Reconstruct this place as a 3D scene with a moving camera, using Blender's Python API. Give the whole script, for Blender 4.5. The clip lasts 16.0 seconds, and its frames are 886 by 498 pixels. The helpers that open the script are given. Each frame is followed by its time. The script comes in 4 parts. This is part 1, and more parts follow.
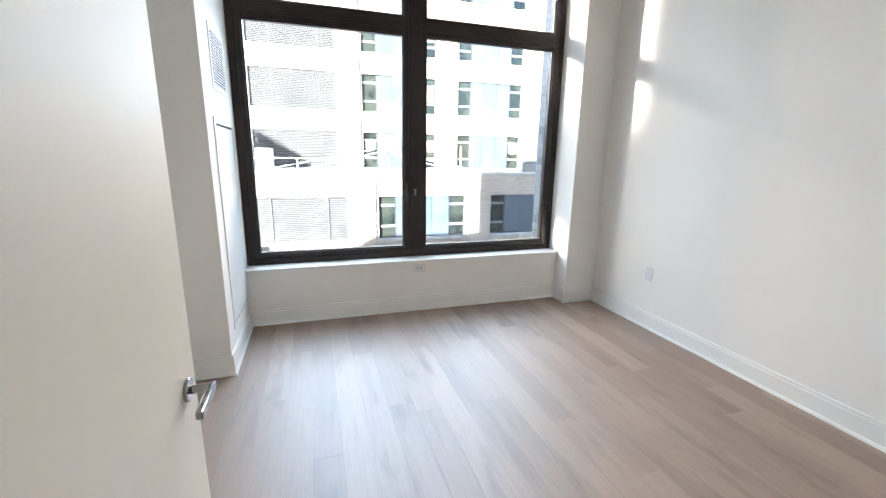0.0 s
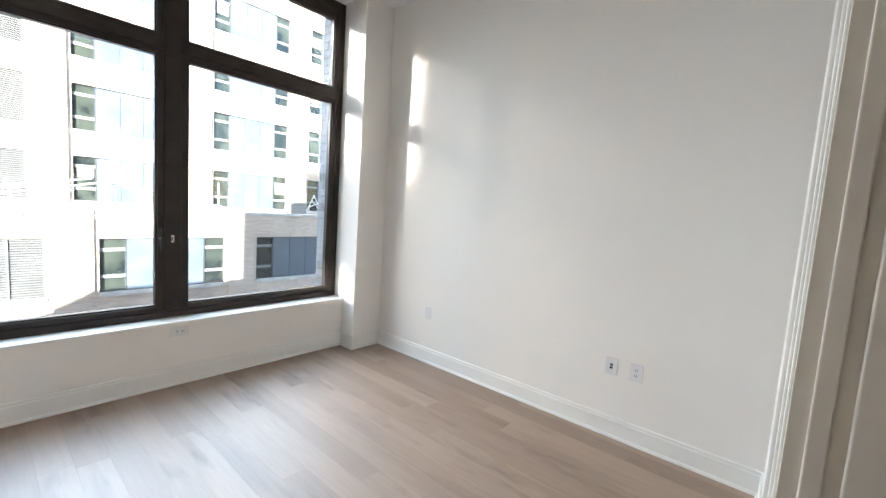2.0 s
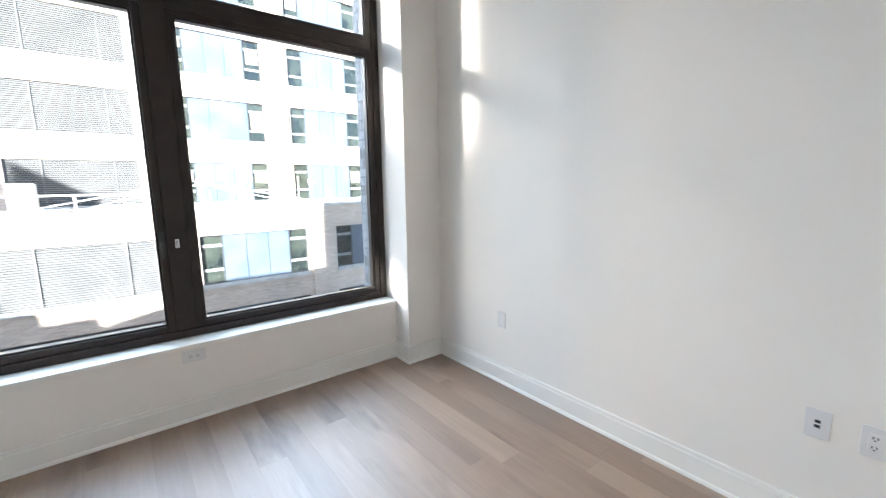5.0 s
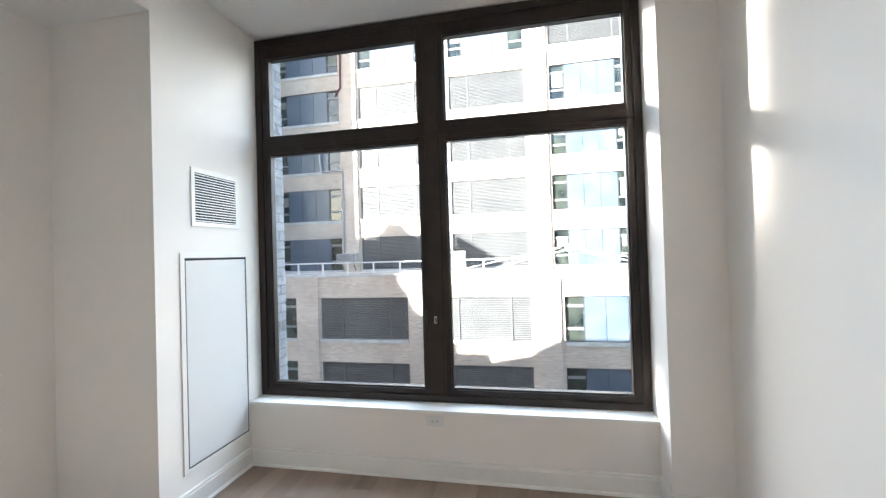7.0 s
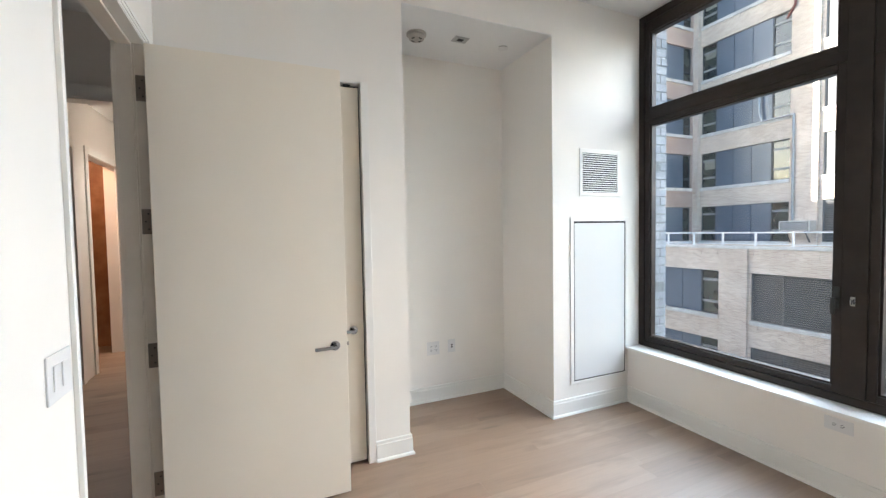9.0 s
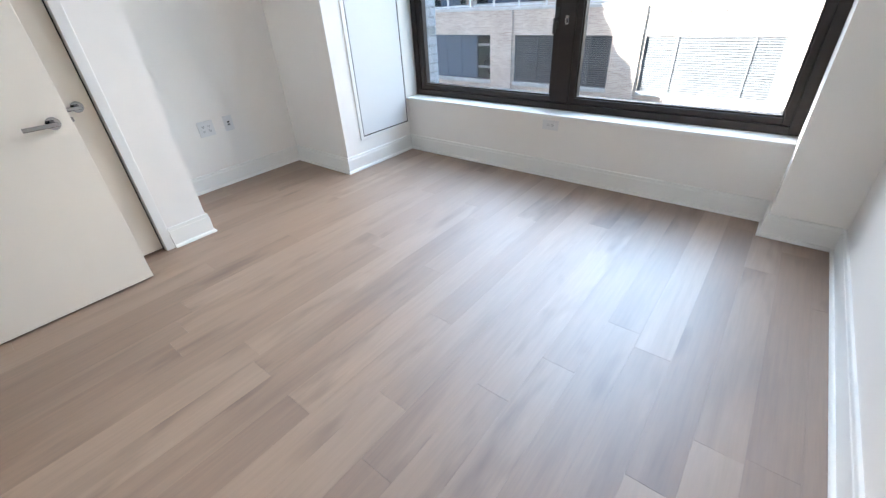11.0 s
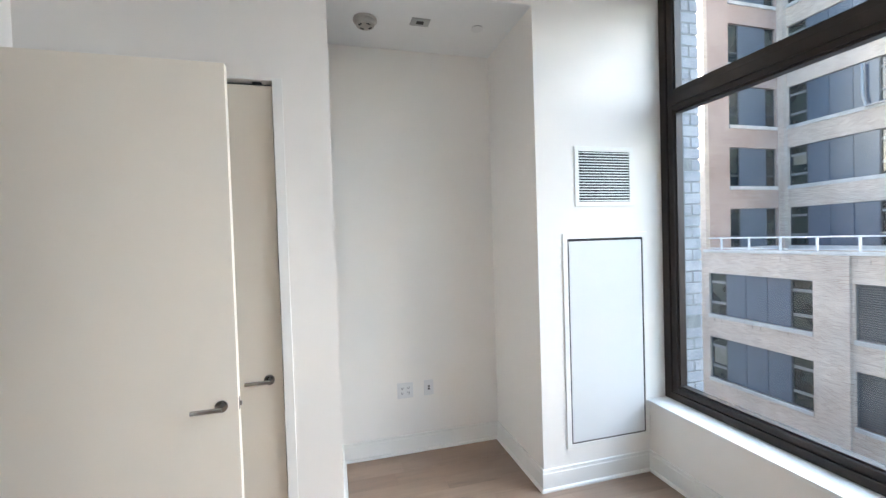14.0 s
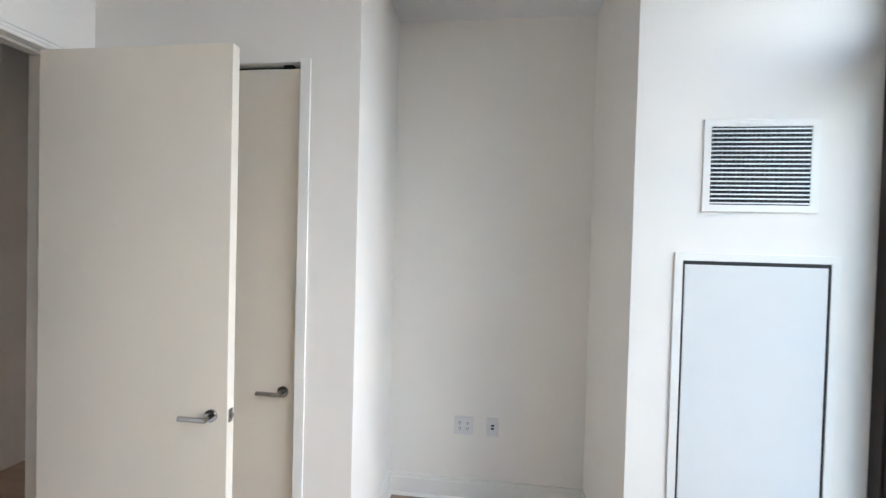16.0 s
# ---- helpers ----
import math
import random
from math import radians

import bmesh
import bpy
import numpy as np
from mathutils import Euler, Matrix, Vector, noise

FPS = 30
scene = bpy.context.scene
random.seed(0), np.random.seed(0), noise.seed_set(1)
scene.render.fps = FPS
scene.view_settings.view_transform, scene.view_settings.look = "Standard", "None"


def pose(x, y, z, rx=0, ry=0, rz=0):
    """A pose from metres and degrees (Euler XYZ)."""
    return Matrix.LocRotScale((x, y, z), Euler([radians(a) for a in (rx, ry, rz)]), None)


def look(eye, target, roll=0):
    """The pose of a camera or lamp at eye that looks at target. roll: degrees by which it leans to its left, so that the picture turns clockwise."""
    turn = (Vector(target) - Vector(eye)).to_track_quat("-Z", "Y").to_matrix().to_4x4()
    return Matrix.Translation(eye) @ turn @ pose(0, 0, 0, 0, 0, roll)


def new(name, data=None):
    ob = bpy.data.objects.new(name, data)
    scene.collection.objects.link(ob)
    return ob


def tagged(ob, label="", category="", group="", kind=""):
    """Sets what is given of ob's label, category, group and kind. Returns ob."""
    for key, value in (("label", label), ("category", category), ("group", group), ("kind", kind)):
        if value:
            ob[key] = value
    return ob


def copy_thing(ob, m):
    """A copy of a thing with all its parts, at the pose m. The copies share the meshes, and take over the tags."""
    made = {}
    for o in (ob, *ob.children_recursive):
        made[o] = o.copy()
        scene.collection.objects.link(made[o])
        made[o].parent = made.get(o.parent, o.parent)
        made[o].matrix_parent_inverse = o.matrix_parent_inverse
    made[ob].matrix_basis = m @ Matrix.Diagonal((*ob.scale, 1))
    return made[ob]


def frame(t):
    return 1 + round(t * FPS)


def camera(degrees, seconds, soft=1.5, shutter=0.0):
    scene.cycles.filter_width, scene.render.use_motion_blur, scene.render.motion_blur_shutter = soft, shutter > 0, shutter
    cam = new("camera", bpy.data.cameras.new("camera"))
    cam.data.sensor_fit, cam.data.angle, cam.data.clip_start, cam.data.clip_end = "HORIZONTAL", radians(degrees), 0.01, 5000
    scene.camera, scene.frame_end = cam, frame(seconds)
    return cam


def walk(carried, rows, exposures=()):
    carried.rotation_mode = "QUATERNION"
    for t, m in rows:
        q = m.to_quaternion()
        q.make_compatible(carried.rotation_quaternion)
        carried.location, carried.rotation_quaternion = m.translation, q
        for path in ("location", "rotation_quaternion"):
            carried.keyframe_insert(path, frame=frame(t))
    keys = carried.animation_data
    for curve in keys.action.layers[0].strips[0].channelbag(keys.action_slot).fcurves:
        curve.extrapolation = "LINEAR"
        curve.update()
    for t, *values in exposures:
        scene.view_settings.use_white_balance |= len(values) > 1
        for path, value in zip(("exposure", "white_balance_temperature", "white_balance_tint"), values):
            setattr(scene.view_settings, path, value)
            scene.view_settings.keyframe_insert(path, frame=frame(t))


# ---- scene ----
# ---------------------------------------------------------------- camera and its walk
EXPOSURE, KELVIN, TINT = 3.32, 6330, 12
cam = camera(94.8, 16.0, soft=1.3, shutter=0.15)
PATH = [
    (0, (0.554, 0.488, 1.407), (1.15, 2.346, 0.966), 0.9),
    (0.5, (0.482, 0.562, 1.432), (1.394, 2.288, 0.993), 1.6),
    (1, (0.441, 0.589, 1.438), (1.61, 2.16, 1.033), 3.0),
    (1.5, (0.442, 0.601, 1.434), (1.819, 2.016, 1.113), 3.4),
    (2, (0.457, 0.611, 1.446), (1.969, 1.906, 1.251), 3.8),
    (2.5, (0.604, 0.715, 1.501), (2.22, 1.894, 1.511), 4.1),
    (3, (0.732, 0.784, 1.576), (2.427, 1.836, 1.719), 3.8),
    (3.2, (0.753, 0.827, 1.588), (2.474, 1.835, 1.729), 3.7),
    (5.3, (1.346, 1.259, 1.407), (2.373, 2.941, 1.068), -2.3),
    (5.5, (1.463, 1.299, 1.449), (2.304, 3.093, 1.176), -2.8),
    (6, (1.686, 1.321, 1.513), (1.978, 3.295, 1.37), -2.5),
    (6.5, (1.941, 1.196, 1.567), (1.771, 3.188, 1.513), -2.1),
    (7, (2.116, 1.221, 1.57), (1.716, 3.18, 1.595), -1.7),
    (7.5, (2.296, 1.296, 1.586), (1.557, 3.153, 1.631), -0.2),
    (8, (2.477, 1.306, 1.563), (1.138, 2.791, 1.606), -0.3),
    (8.5, (2.563, 1.209, 1.563), (0.817, 2.182, 1.63), -0.9),
    (9, (2.628, 1.103, 1.523), (0.796, 1.9, 1.44), -1.0),
    (9.5, (2.683, 1.072, 1.412), (0.989, 2.065, 1.03), 0.8),
    (10, (2.707, 1.085, 1.332), (1.225, 2.253, 0.67), 0.3),
    (10.2, (2.727, 1.087, 1.305), (1.339, 2.302, 0.533), -0.2),
    (12.3, (2.791, 1.284, 1.268), (1.863, 2.607, 0.089), -8.0),
    (12.5, (2.775, 1.385, 1.295), (1.741, 2.773, 0.292), -6.6),
    (13, (2.697, 1.557, 1.391), (1.258, 2.839, 0.857), -3.2),
    (13.5, (2.465, 1.771, 1.505), (0.669, 2.628, 1.311), -1.5),
    (14, (2.311, 1.969, 1.612), (0.38, 2.486, 1.568), -1.8),
    (14.5, (2.262, 2.232, 1.681), (0.276, 2.443, 1.786), 0.6),
    (15, (2.19, 2.421, 1.697), (0.197, 2.532, 1.827), 0.7),
    (15.5, (2.016, 2.539, 1.689), (0.02, 2.595, 1.798), 1.6),
    (16, (1.841, 2.604, 1.643), (-0.144, 2.365, 1.609), 1.5),
]
TONE = [(0.0, 0.0, -250), (1.5, 0.0, -150), (3.0, 0.05, -50), (5.5, -0.04, -350), (6.5, -0.10, -280), (8.0, 0.03, 120), (9.0, 0.15, 40), (9.5, 0.17, -170),
        (10.0, 0.17, -340), (12.5, 0.13, -620), (13.5, 0.18, -400), (14.5, 0.19, -300), (15.0, 0.15, -300), (16.0, -0.04, -300)]
walk(cam, [(t, look(eye, target, roll)) for t, eye, target, roll in PATH], [(t, EXPOSURE + up, KELVIN + warm, TINT) for t, up, warm in TONE])

# ---------------------------------------------------------------- world, sun, large lights
SUN = Vector((1.15, 1.0, -0.467)).normalized()      # the way the sunlight travels
world = bpy.data.worlds.new("world")
scene.world = world
world.use_nodes = True
wn = world.node_tree.nodes
sky = wn.new("ShaderNodeTexSky")
sky.sky_type = "NISHITA"
sky.sun_disc = False
sky.sun_elevation = math.asin(-SUN.z)
sky.sun_rotation = math.atan2(-SUN.x, -SUN.y)
wn["Background"].inputs["Strength"].default_value = 0.08
world.node_tree.links.new(sky.outputs[0], wn["Background"].inputs["Color"])


def lamp(name, kind, energy, color, m):
    data = bpy.data.lights.new(name, kind)
    data.energy, data.color = energy, color
    ob = new(name, data)
    ob.matrix_world = m
    return ob


sun = lamp("sun", "SUN", 5.0, (1.0, 0.93, 0.83), look((0, 0, 40), Vector((0, 0, 40)) + SUN))
sun.data.angle = radians(0.5)
# added lamps stand in for sunlight thrown back by tower panes across the court
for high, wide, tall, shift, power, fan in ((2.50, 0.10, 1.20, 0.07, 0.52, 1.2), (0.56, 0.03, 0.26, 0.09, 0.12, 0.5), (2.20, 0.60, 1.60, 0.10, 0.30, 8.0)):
    glint = lamp("pane_glint_stand_in", "AREA", power, (1.0, 0.93, 0.82), look((-17.70 + shift, 22.2, high + 8.60), (2.90 + shift, 3.92, high)))
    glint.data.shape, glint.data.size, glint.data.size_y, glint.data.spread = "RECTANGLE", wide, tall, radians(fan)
# added lamp outside the window, filling the room in place of the sky's light
sky_fill = lamp("window_sky_fill", "AREA", 22.5, (0.68, 0.84, 1.0), look((1.40, 5.50, 3.05), (1.42, 3.70, 1.62)))
sky_fill.data.shape, sky_fill.data.size, sky_fill.data.size_y, sky_fill.data.spread = "RECTANGLE", 4.2, 3.4, radians(112)
# warm lamp in the closet across the hall
closet_lamp = lamp("hall_closet_lamp", "POINT", 4.5, (1.0, 0.66, 0.40), pose(-3.0, -1.2, 2.75))
closet_lamp.data.shadow_soft_size = 0.06
# unseen lamp added above the hall to brighten its far wall
hall_fill = lamp("hall_fill_lamp", "AREA", 2.0, (1.0, 0.92, 0.82), look((-3.5, 0.20, 3.02), (-3.5, 0.1999, 0.0)))
hall_fill.data.shape, hall_fill.data.size, hall_fill.data.spread = "DISK", 0.16, radians(128)


# ---------------------------------------------------------------- materials
def material(name, color, rough=0.5, metal=0.0, spec=0.5):
    m = bpy.data.materials.new(name)
    m.use_nodes = True
    b = m.node_tree.nodes["Principled BSDF"]
    b.inputs["Base Color"].default_value = (*color, 1)
    b.inputs["Roughness"].default_value = rough
    b.inputs["Metallic"].default_value = metal
    b.inputs["Specular IOR Level"].default_value = spec
    return m


def node(m, kind, **values):
    n = m.node_tree.nodes.new(kind)
    for key, value in values.items():
        n.inputs[key].default_value = value
    return n


def wire(m, a, b):
    m.node_tree.links.new(a, b)


def bsdf(m):
    return m.node_tree.nodes["Principled BSDF"]


def position(m):
    return node(m, "ShaderNodeNewGeometry").outputs["Position"]


def mottled(m, light, dark, scale, detail=4.0, lo=0.35, hi=0.65, vector=None):
    """Base colour that drifts between two tones."""
    n = node(m, "ShaderNodeTexNoise", Scale=scale, Detail=detail)
    wire(m, vector or position(m), n.inputs["Vector"])
    r = m.node_tree.nodes.new("ShaderNodeValToRGB")
    r.color_ramp.elements[0].position, r.color_ramp.elements[1].position = lo, hi
    r.color_ramp.elements[0].color, r.color_ramp.elements[1].color = (*dark, 1), (*light, 1)
    wire(m, n.outputs["Fac"], r.inputs["Fac"])
    wire(m, r.outputs["Color"], bsdf(m).inputs["Base Color"])
    return r


def relief(m, scale, strength, distance=0.002, detail=3.0, vector=None):
    n = node(m, "ShaderNodeTexNoise", Scale=scale, Detail=detail)
    wire(m, vector or position(m), n.inputs["Vector"])
    b = node(m, "ShaderNodeBump", Strength=strength, Distance=distance)
    wire(m, n.outputs["Fac"], b.inputs["Height"])
    wire(m, b.outputs["Normal"], bsdf(m).inputs["Normal"])
    return n


def rough_spots(m, scale, lo, hi):
    n = node(m, "ShaderNodeTexNoise", Scale=scale, Detail=3.0)
    wire(m, position(m), n.inputs["Vector"])
    r = node(m, "ShaderNodeMapRange")
    r.inputs["To Min"].default_value, r.inputs["To Max"].default_value = lo, hi
    wire(m, n.outputs["Fac"], r.inputs["Value"])
    wire(m, r.outputs["Result"], bsdf(m).inputs["Roughness"])


WALL = material("wall_paint", (0.82, 0.785, 0.735), 0.55, spec=0.35)
mottled(WALL, (0.846, 0.804, 0.748), (0.821, 0.778, 0.721), 1.3)
relief(WALL, 260.0, 0.10, 0.001)
CEIL = material("ceiling_paint", (0.80, 0.79, 0.77), 0.8, spec=0.2)
mottled(CEIL, (0.81, 0.80, 0.78), (0.79, 0.78, 0.76), 1.1)
relief(CEIL, 200.0, 0.08, 0.001)
TRIM = material("trim_paint", (0.82, 0.81, 0.785), 0.32, spec=0.5)
mottled(TRIM, (0.83, 0.805, 0.755), (0.80, 0.775, 0.725), 3.0)
relief(TRIM, 60.0, 0.05, 0.001)
DOORP = material("door_paint", (0.82, 0.77, 0.685), 0.46, spec=0.3)
mottled(DOORP, (0.850, 0.768, 0.652), (0.828, 0.746, 0.630), 2.2)
relief(DOORP, 9.0, 0.06, 0.002)
# tan frame paint, darker and browner than the trim
JAMBP = material("tan_frame_paint", (0.73, 0.67, 0.59), 0.4, spec=0.4)
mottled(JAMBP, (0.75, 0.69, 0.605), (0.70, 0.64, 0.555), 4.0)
PANELP = material("access_panel_paint", (0.69, 0.69, 0.68), 0.28, spec=0.5)
relief(PANELP, 7.0, 0.04, 0.002)
PLATE = material("white_plastic", (0.72, 0.705, 0.69), 0.35)
relief(PLATE, 40.0, 0.03, 0.0005)
AGED = material("aged_plastic", (0.44, 0.39, 0.34), 0.45)
mottled(AGED, (0.47, 0.42, 0.365), (0.40, 0.355, 0.31), 14.0)
GREYP = material("grey_plastic", (0.42, 0.41, 0.39), 0.4)
# near-black vanes hold the shade between the grille's slats
VANE = material("vane_shade_dark", (0.09, 0.09, 0.09), 0.5)
SLOT = material("dark_slot", (0.03, 0.028, 0.026), 0.6)
# black for sheets that take the place of unlit depth
VOID = material("unlit_depth_black", (0.012, 0.012, 0.013), 0.8)
# near-black put into narrow gaps as their shade
GAP = material("gap_shade_black", (0.025, 0.025, 0.024), 0.8)
CHROME = material("chrome", (0.38, 0.37, 0.36), 0.12, 1.0)
rough_spots(CHROME, 30.0, 0.05, 0.12)
HINGE = material("satin_nickel", (0.27, 0.235, 0.205), 0.35, 1.0)
rough_spots(HINGE, 25.0, 0.28, 0.5)
ALU = material("grille_aluminium", (0.70, 0.70, 0.69), 0.4, 0.3)
rough_spots(ALU, 20.0, 0.3, 0.5)

FRAME = material("bronze_window_frame", (0.014, 0.011, 0.010), 0.45, spec=0.3)
mottled(FRAME, (0.032, 0.022, 0.018), (0.023, 0.016, 0.013), 9.0)
rough_spots(FRAME, 14.0, 0.38, 0.55)

GLASS = bpy.data.materials.new("clear_glass")
GLASS.use_nodes = True
gt = GLASS.node_tree
gt.nodes.remove(gt.nodes["Principled BSDF"])
clear, gloss = gt.nodes.new("ShaderNodeBsdfTransparent"), gt.nodes.new("ShaderNodeBsdfGlossy")
clear.inputs["Color"].default_value, gloss.inputs["Roughness"].default_value = (0.95, 0.975, 0.97, 1), 0.02
edge, both = gt.nodes.new("ShaderNodeLayerWeight"), gt.nodes.new("ShaderNodeMixShader")
edge.inputs["Blend"].default_value = 0.5
power, share = gt.nodes.new("ShaderNodeMath"), gt.nodes.new("ShaderNodeMath")
power.operation, power.inputs[1].default_value = "POWER", 5.0
share.operation, share.inputs[1].default_value, share.inputs[2].default_value = "MULTIPLY_ADD", 0.8, 0.03
gt.links.new(edge.outputs["Facing"], power.inputs[0])
gt.links.new(power.outputs[0], share.inputs[0])
gt.links.new(share.outputs[0], both.inputs[0])
gt.links.new(clear.outputs[0], both.inputs[1])
gt.links.new(gloss.outputs[0], both.inputs[2])
gt.links.new(both.outputs[0], gt.nodes["Material Output"].inputs["Surface"])

# oak planks, grain along y, each plank its own tone and cut
OAK = material("oak_plank", (0.36, 0.27, 0.20), 0.42, spec=0.85)
info = node(OAK, "ShaderNodeObjectInfo")
shift = node(OAK, "ShaderNodeCombineXYZ")
far = node(OAK, "ShaderNodeMath")
far.operation, far.inputs[1].default_value = "MULTIPLY", 57.0
wire(OAK, info.outputs["Random"], far.inputs[0])
wire(OAK, far.outputs[0], shift.inputs["Z"])
wire(OAK, far.outputs[0], shift.inputs["X"])
place = node(OAK, "ShaderNodeVectorMath")
wire(OAK, position(OAK), place.inputs[0])
wire(OAK, shift.outputs[0], place.inputs[1])
stretch = node(OAK, "ShaderNodeVectorMath")
stretch.operation, stretch.inputs[1].default_value = "MULTIPLY", (1.0, 0.055, 1.0)
wire(OAK, place.outputs[0], stretch.inputs[0])
cloud = node(OAK, "ShaderNodeVectorMath")
cloud.operation, cloud.inputs[1].default_value = "MULTIPLY", (1.0, 0.13, 1.0)
wire(OAK, place.outputs[0], cloud.inputs[0])
grain = node(OAK, "ShaderNodeTexNoise", Scale=70.0, Detail=6.0, Roughness=0.6, Distortion=0.3)
wire(OAK, stretch.outputs[0], grain.inputs["Vector"])
figure = node(OAK, "ShaderNodeTexNoise", Scale=7.0, Detail=3.0, Roughness=0.5, Distortion=0.25)
wire(OAK, cloud.outputs[0], figure.inputs["Vector"])
tone = OAK.node_tree.nodes.new("ShaderNodeValToRGB")
for e, (p, c) in zip(tone.color_ramp.elements, ((0.0, (0.285, 0.174, 0.103)), (1.0, (0.378, 0.248, 0.156)))):
    e.position, e.color = p, (*c, 1)
wire(OAK, info.outputs["Random"], tone.inputs["Fac"])
fig_r = OAK.node_tree.nodes.new("ShaderNodeValToRGB")
for e, (p, c) in zip(fig_r.color_ramp.elements, ((0.28, (0.80, 0.775, 0.755)), (0.46, (1.0, 1.0, 1.0)))):
    e.position, e.color = p, (*c, 1)
wire(OAK, figure.outputs["Fac"], fig_r.inputs["Fac"])
gr_r = OAK.node_tree.nodes.new("ShaderNodeValToRGB")
for e, (p, c) in zip(gr_r.color_ramp.elements, ((0.30, (0.90, 0.895, 0.89)), (0.66, (1.04, 1.04, 1.04)))):
    e.position, e.color = p, (*c, 1)
wire(OAK, grain.outputs["Fac"], gr_r.inputs["Fac"])
marks = node(OAK, "ShaderNodeTexNoise", Scale=3.0, Detail=3.0, Roughness=0.6, Distortion=0.2)
smear = node(OAK, "ShaderNodeVectorMath")
smear.operation, smear.inputs[1].default_value = "MULTIPLY", (1.6, 0.42, 1.0)
wire(OAK, place.outputs[0], smear.inputs[0])
wire(OAK, smear.outputs[0], marks.inputs["Vector"])
mark_r = OAK.node_tree.nodes.new("ShaderNodeValToRGB")
for e, (p, c) in zip(mark_r.color_ramp.elements, ((0.29, (0.66, 0.62, 0.59)), (0.43, (1.0, 1.0, 1.0)))):
    e.position, e.color = p, (*c, 1)
wire(OAK, marks.outputs["Fac"], mark_r.inputs["Fac"])
mul3 = OAK.node_tree.nodes.new("ShaderNodeMixRGB")
mul3.blend_type, mul3.inputs[0].default_value = "MULTIPLY", 1.0
mul1, mul2 = (OAK.node_tree.nodes.new("ShaderNodeMixRGB") for _ in "ab")
mul1.blend_type = mul2.blend_type = "MULTIPLY"
mul1.inputs[0].default_value, mul2.inputs[0].default_value = 1.0, 1.0
wire(OAK, tone.outputs[0], mul1.inputs[1])
wire(OAK, fig_r.outputs[0], mul1.inputs[2])
wire(OAK, mul1.outputs[0], mul2.inputs[1])
wire(OAK, gr_r.outputs[0], mul2.inputs[2])
wire(OAK, mul2.outputs[0], mul3.inputs[1])
wire(OAK, mark_r.outputs[0], mul3.inputs[2])
wire(OAK, mul3.outputs[0], bsdf(OAK).inputs["Base Color"])
oak_r = node(OAK, "ShaderNodeMapRange")
oak_r.inputs["To Min"].default_value, oak_r.inputs["To Max"].default_value = 0.50, 0.56
wire(OAK, grain.outputs["Fac"], oak_r.inputs["Value"])
wire(OAK, oak_r.outputs["Result"], bsdf(OAK).inputs["Roughness"])
oak_b = node(OAK, "ShaderNodeBump", Strength=0.06, Distance=0.001)
wire(OAK, grain.outputs["Fac"], oak_b.inputs["Height"])
wire(OAK, oak_b.outputs["Normal"], bsdf(OAK).inputs["Normal"])
bsdf(OAK).inputs["IOR"].default_value = 1.65
# blue tint puts the cool window sheen into the finish
bsdf(OAK).inputs["Specular Tint"].default_value = (0.52, 0.77, 1.0, 1)
bsdf(OAK).inputs["Coat Weight"].default_value = 0.15
bsdf(OAK).inputs["Coat Roughness"].default_value = 0.46
SUBFLOOR = material("subfloor", (0.06, 0.045, 0.035), 0.9)


def brickwork(name, c1, c2, mortar, course=0.075, length=0.24, joint=0.012):
    m = material(name, c1, 0.85, spec=0.25)
    sep, mix = node(m, "ShaderNodeSeparateXYZ"), node(m, "ShaderNodeCombineXYZ")
    wire(m, position(m), sep.inputs[0])
    add = node(m, "ShaderNodeMath")
    wire(m, sep.outputs["X"], add.inputs[0])
    wire(m, sep.outputs["Y"], add.inputs[1])
    wire(m, add.outputs[0], mix.inputs["X"])
    wire(m, sep.outputs["Z"], mix.inputs["Y"])
    b = node(m, "ShaderNodeTexBrick", Scale=1.0)
    b.inputs["Brick Width"].default_value, b.inputs["Row Height"].default_value = length, course
    b.inputs["Mortar Size"].default_value, b.inputs["Bias"].default_value = joint, 0.0
    b.inputs["Color1"].default_value, b.inputs["Color2"].default_value = (*c1, 1), (*c2, 1)
    b.inputs["Mortar"].default_value = (*mortar, 1)
    wire(m, mix.outputs[0], b.inputs["Vector"])
    n = node(m, "ShaderNodeTexNoise", Scale=0.7, Detail=5.0)
    wire(m, position(m), n.inputs["Vector"])
    r = m.node_tree.nodes.new("ShaderNodeValToRGB")
    r.color_ramp.elements[0].position, r.color_ramp.elements[1].position = 0.3, 0.7
    r.color_ramp.elements[0].color, r.color_ramp.elements[1].color = (0.82, 0.80, 0.79, 1), (1.05, 1.05, 1.05, 1)
    wire(m, n.outputs["Fac"], r.inputs["Fac"])
    x = m.node_tree.nodes.new("ShaderNodeMixRGB")
    x.blend_type, x.inputs[0].default_value = "MULTIPLY", 1.0
    wire(m, b.outputs["Color"], x.inputs[1])
    wire(m, r.outputs["Color"], x.inputs[2])
    wire(m, x.outputs[0], bsdf(m).inputs["Base Color"])
    bump = node(m, "ShaderNodeBump", Strength=0.5, Distance=0.01)
    bump.invert = True
    wire(m, b.outputs["Fac"], bump.inputs["Height"])
    wire(m, bump.outputs["Normal"], bsdf(m).inputs["Normal"])
    return m


BRICK = brickwork("buff_brick", (0.54, 0.44, 0.365), (0.735, 0.635, 0.55), (0.70, 0.635, 0.57), 0.075, 0.26)
BRICK_PINK = brickwork("rose_brick", (0.40, 0.30, 0.265), (0.50, 0.395, 0.35), (0.46, 0.39, 0.355))
STONE = material("pale_stone", (0.60, 0.60, 0.59), 0.7, spec=0.3)
mottled(STONE, (0.66, 0.66, 0.65), (0.50, 0.50, 0.49), 1.7)
PANEL = material("blue_grey_panel", (0.09, 0.10, 0.12), 0.3, spec=0.6)
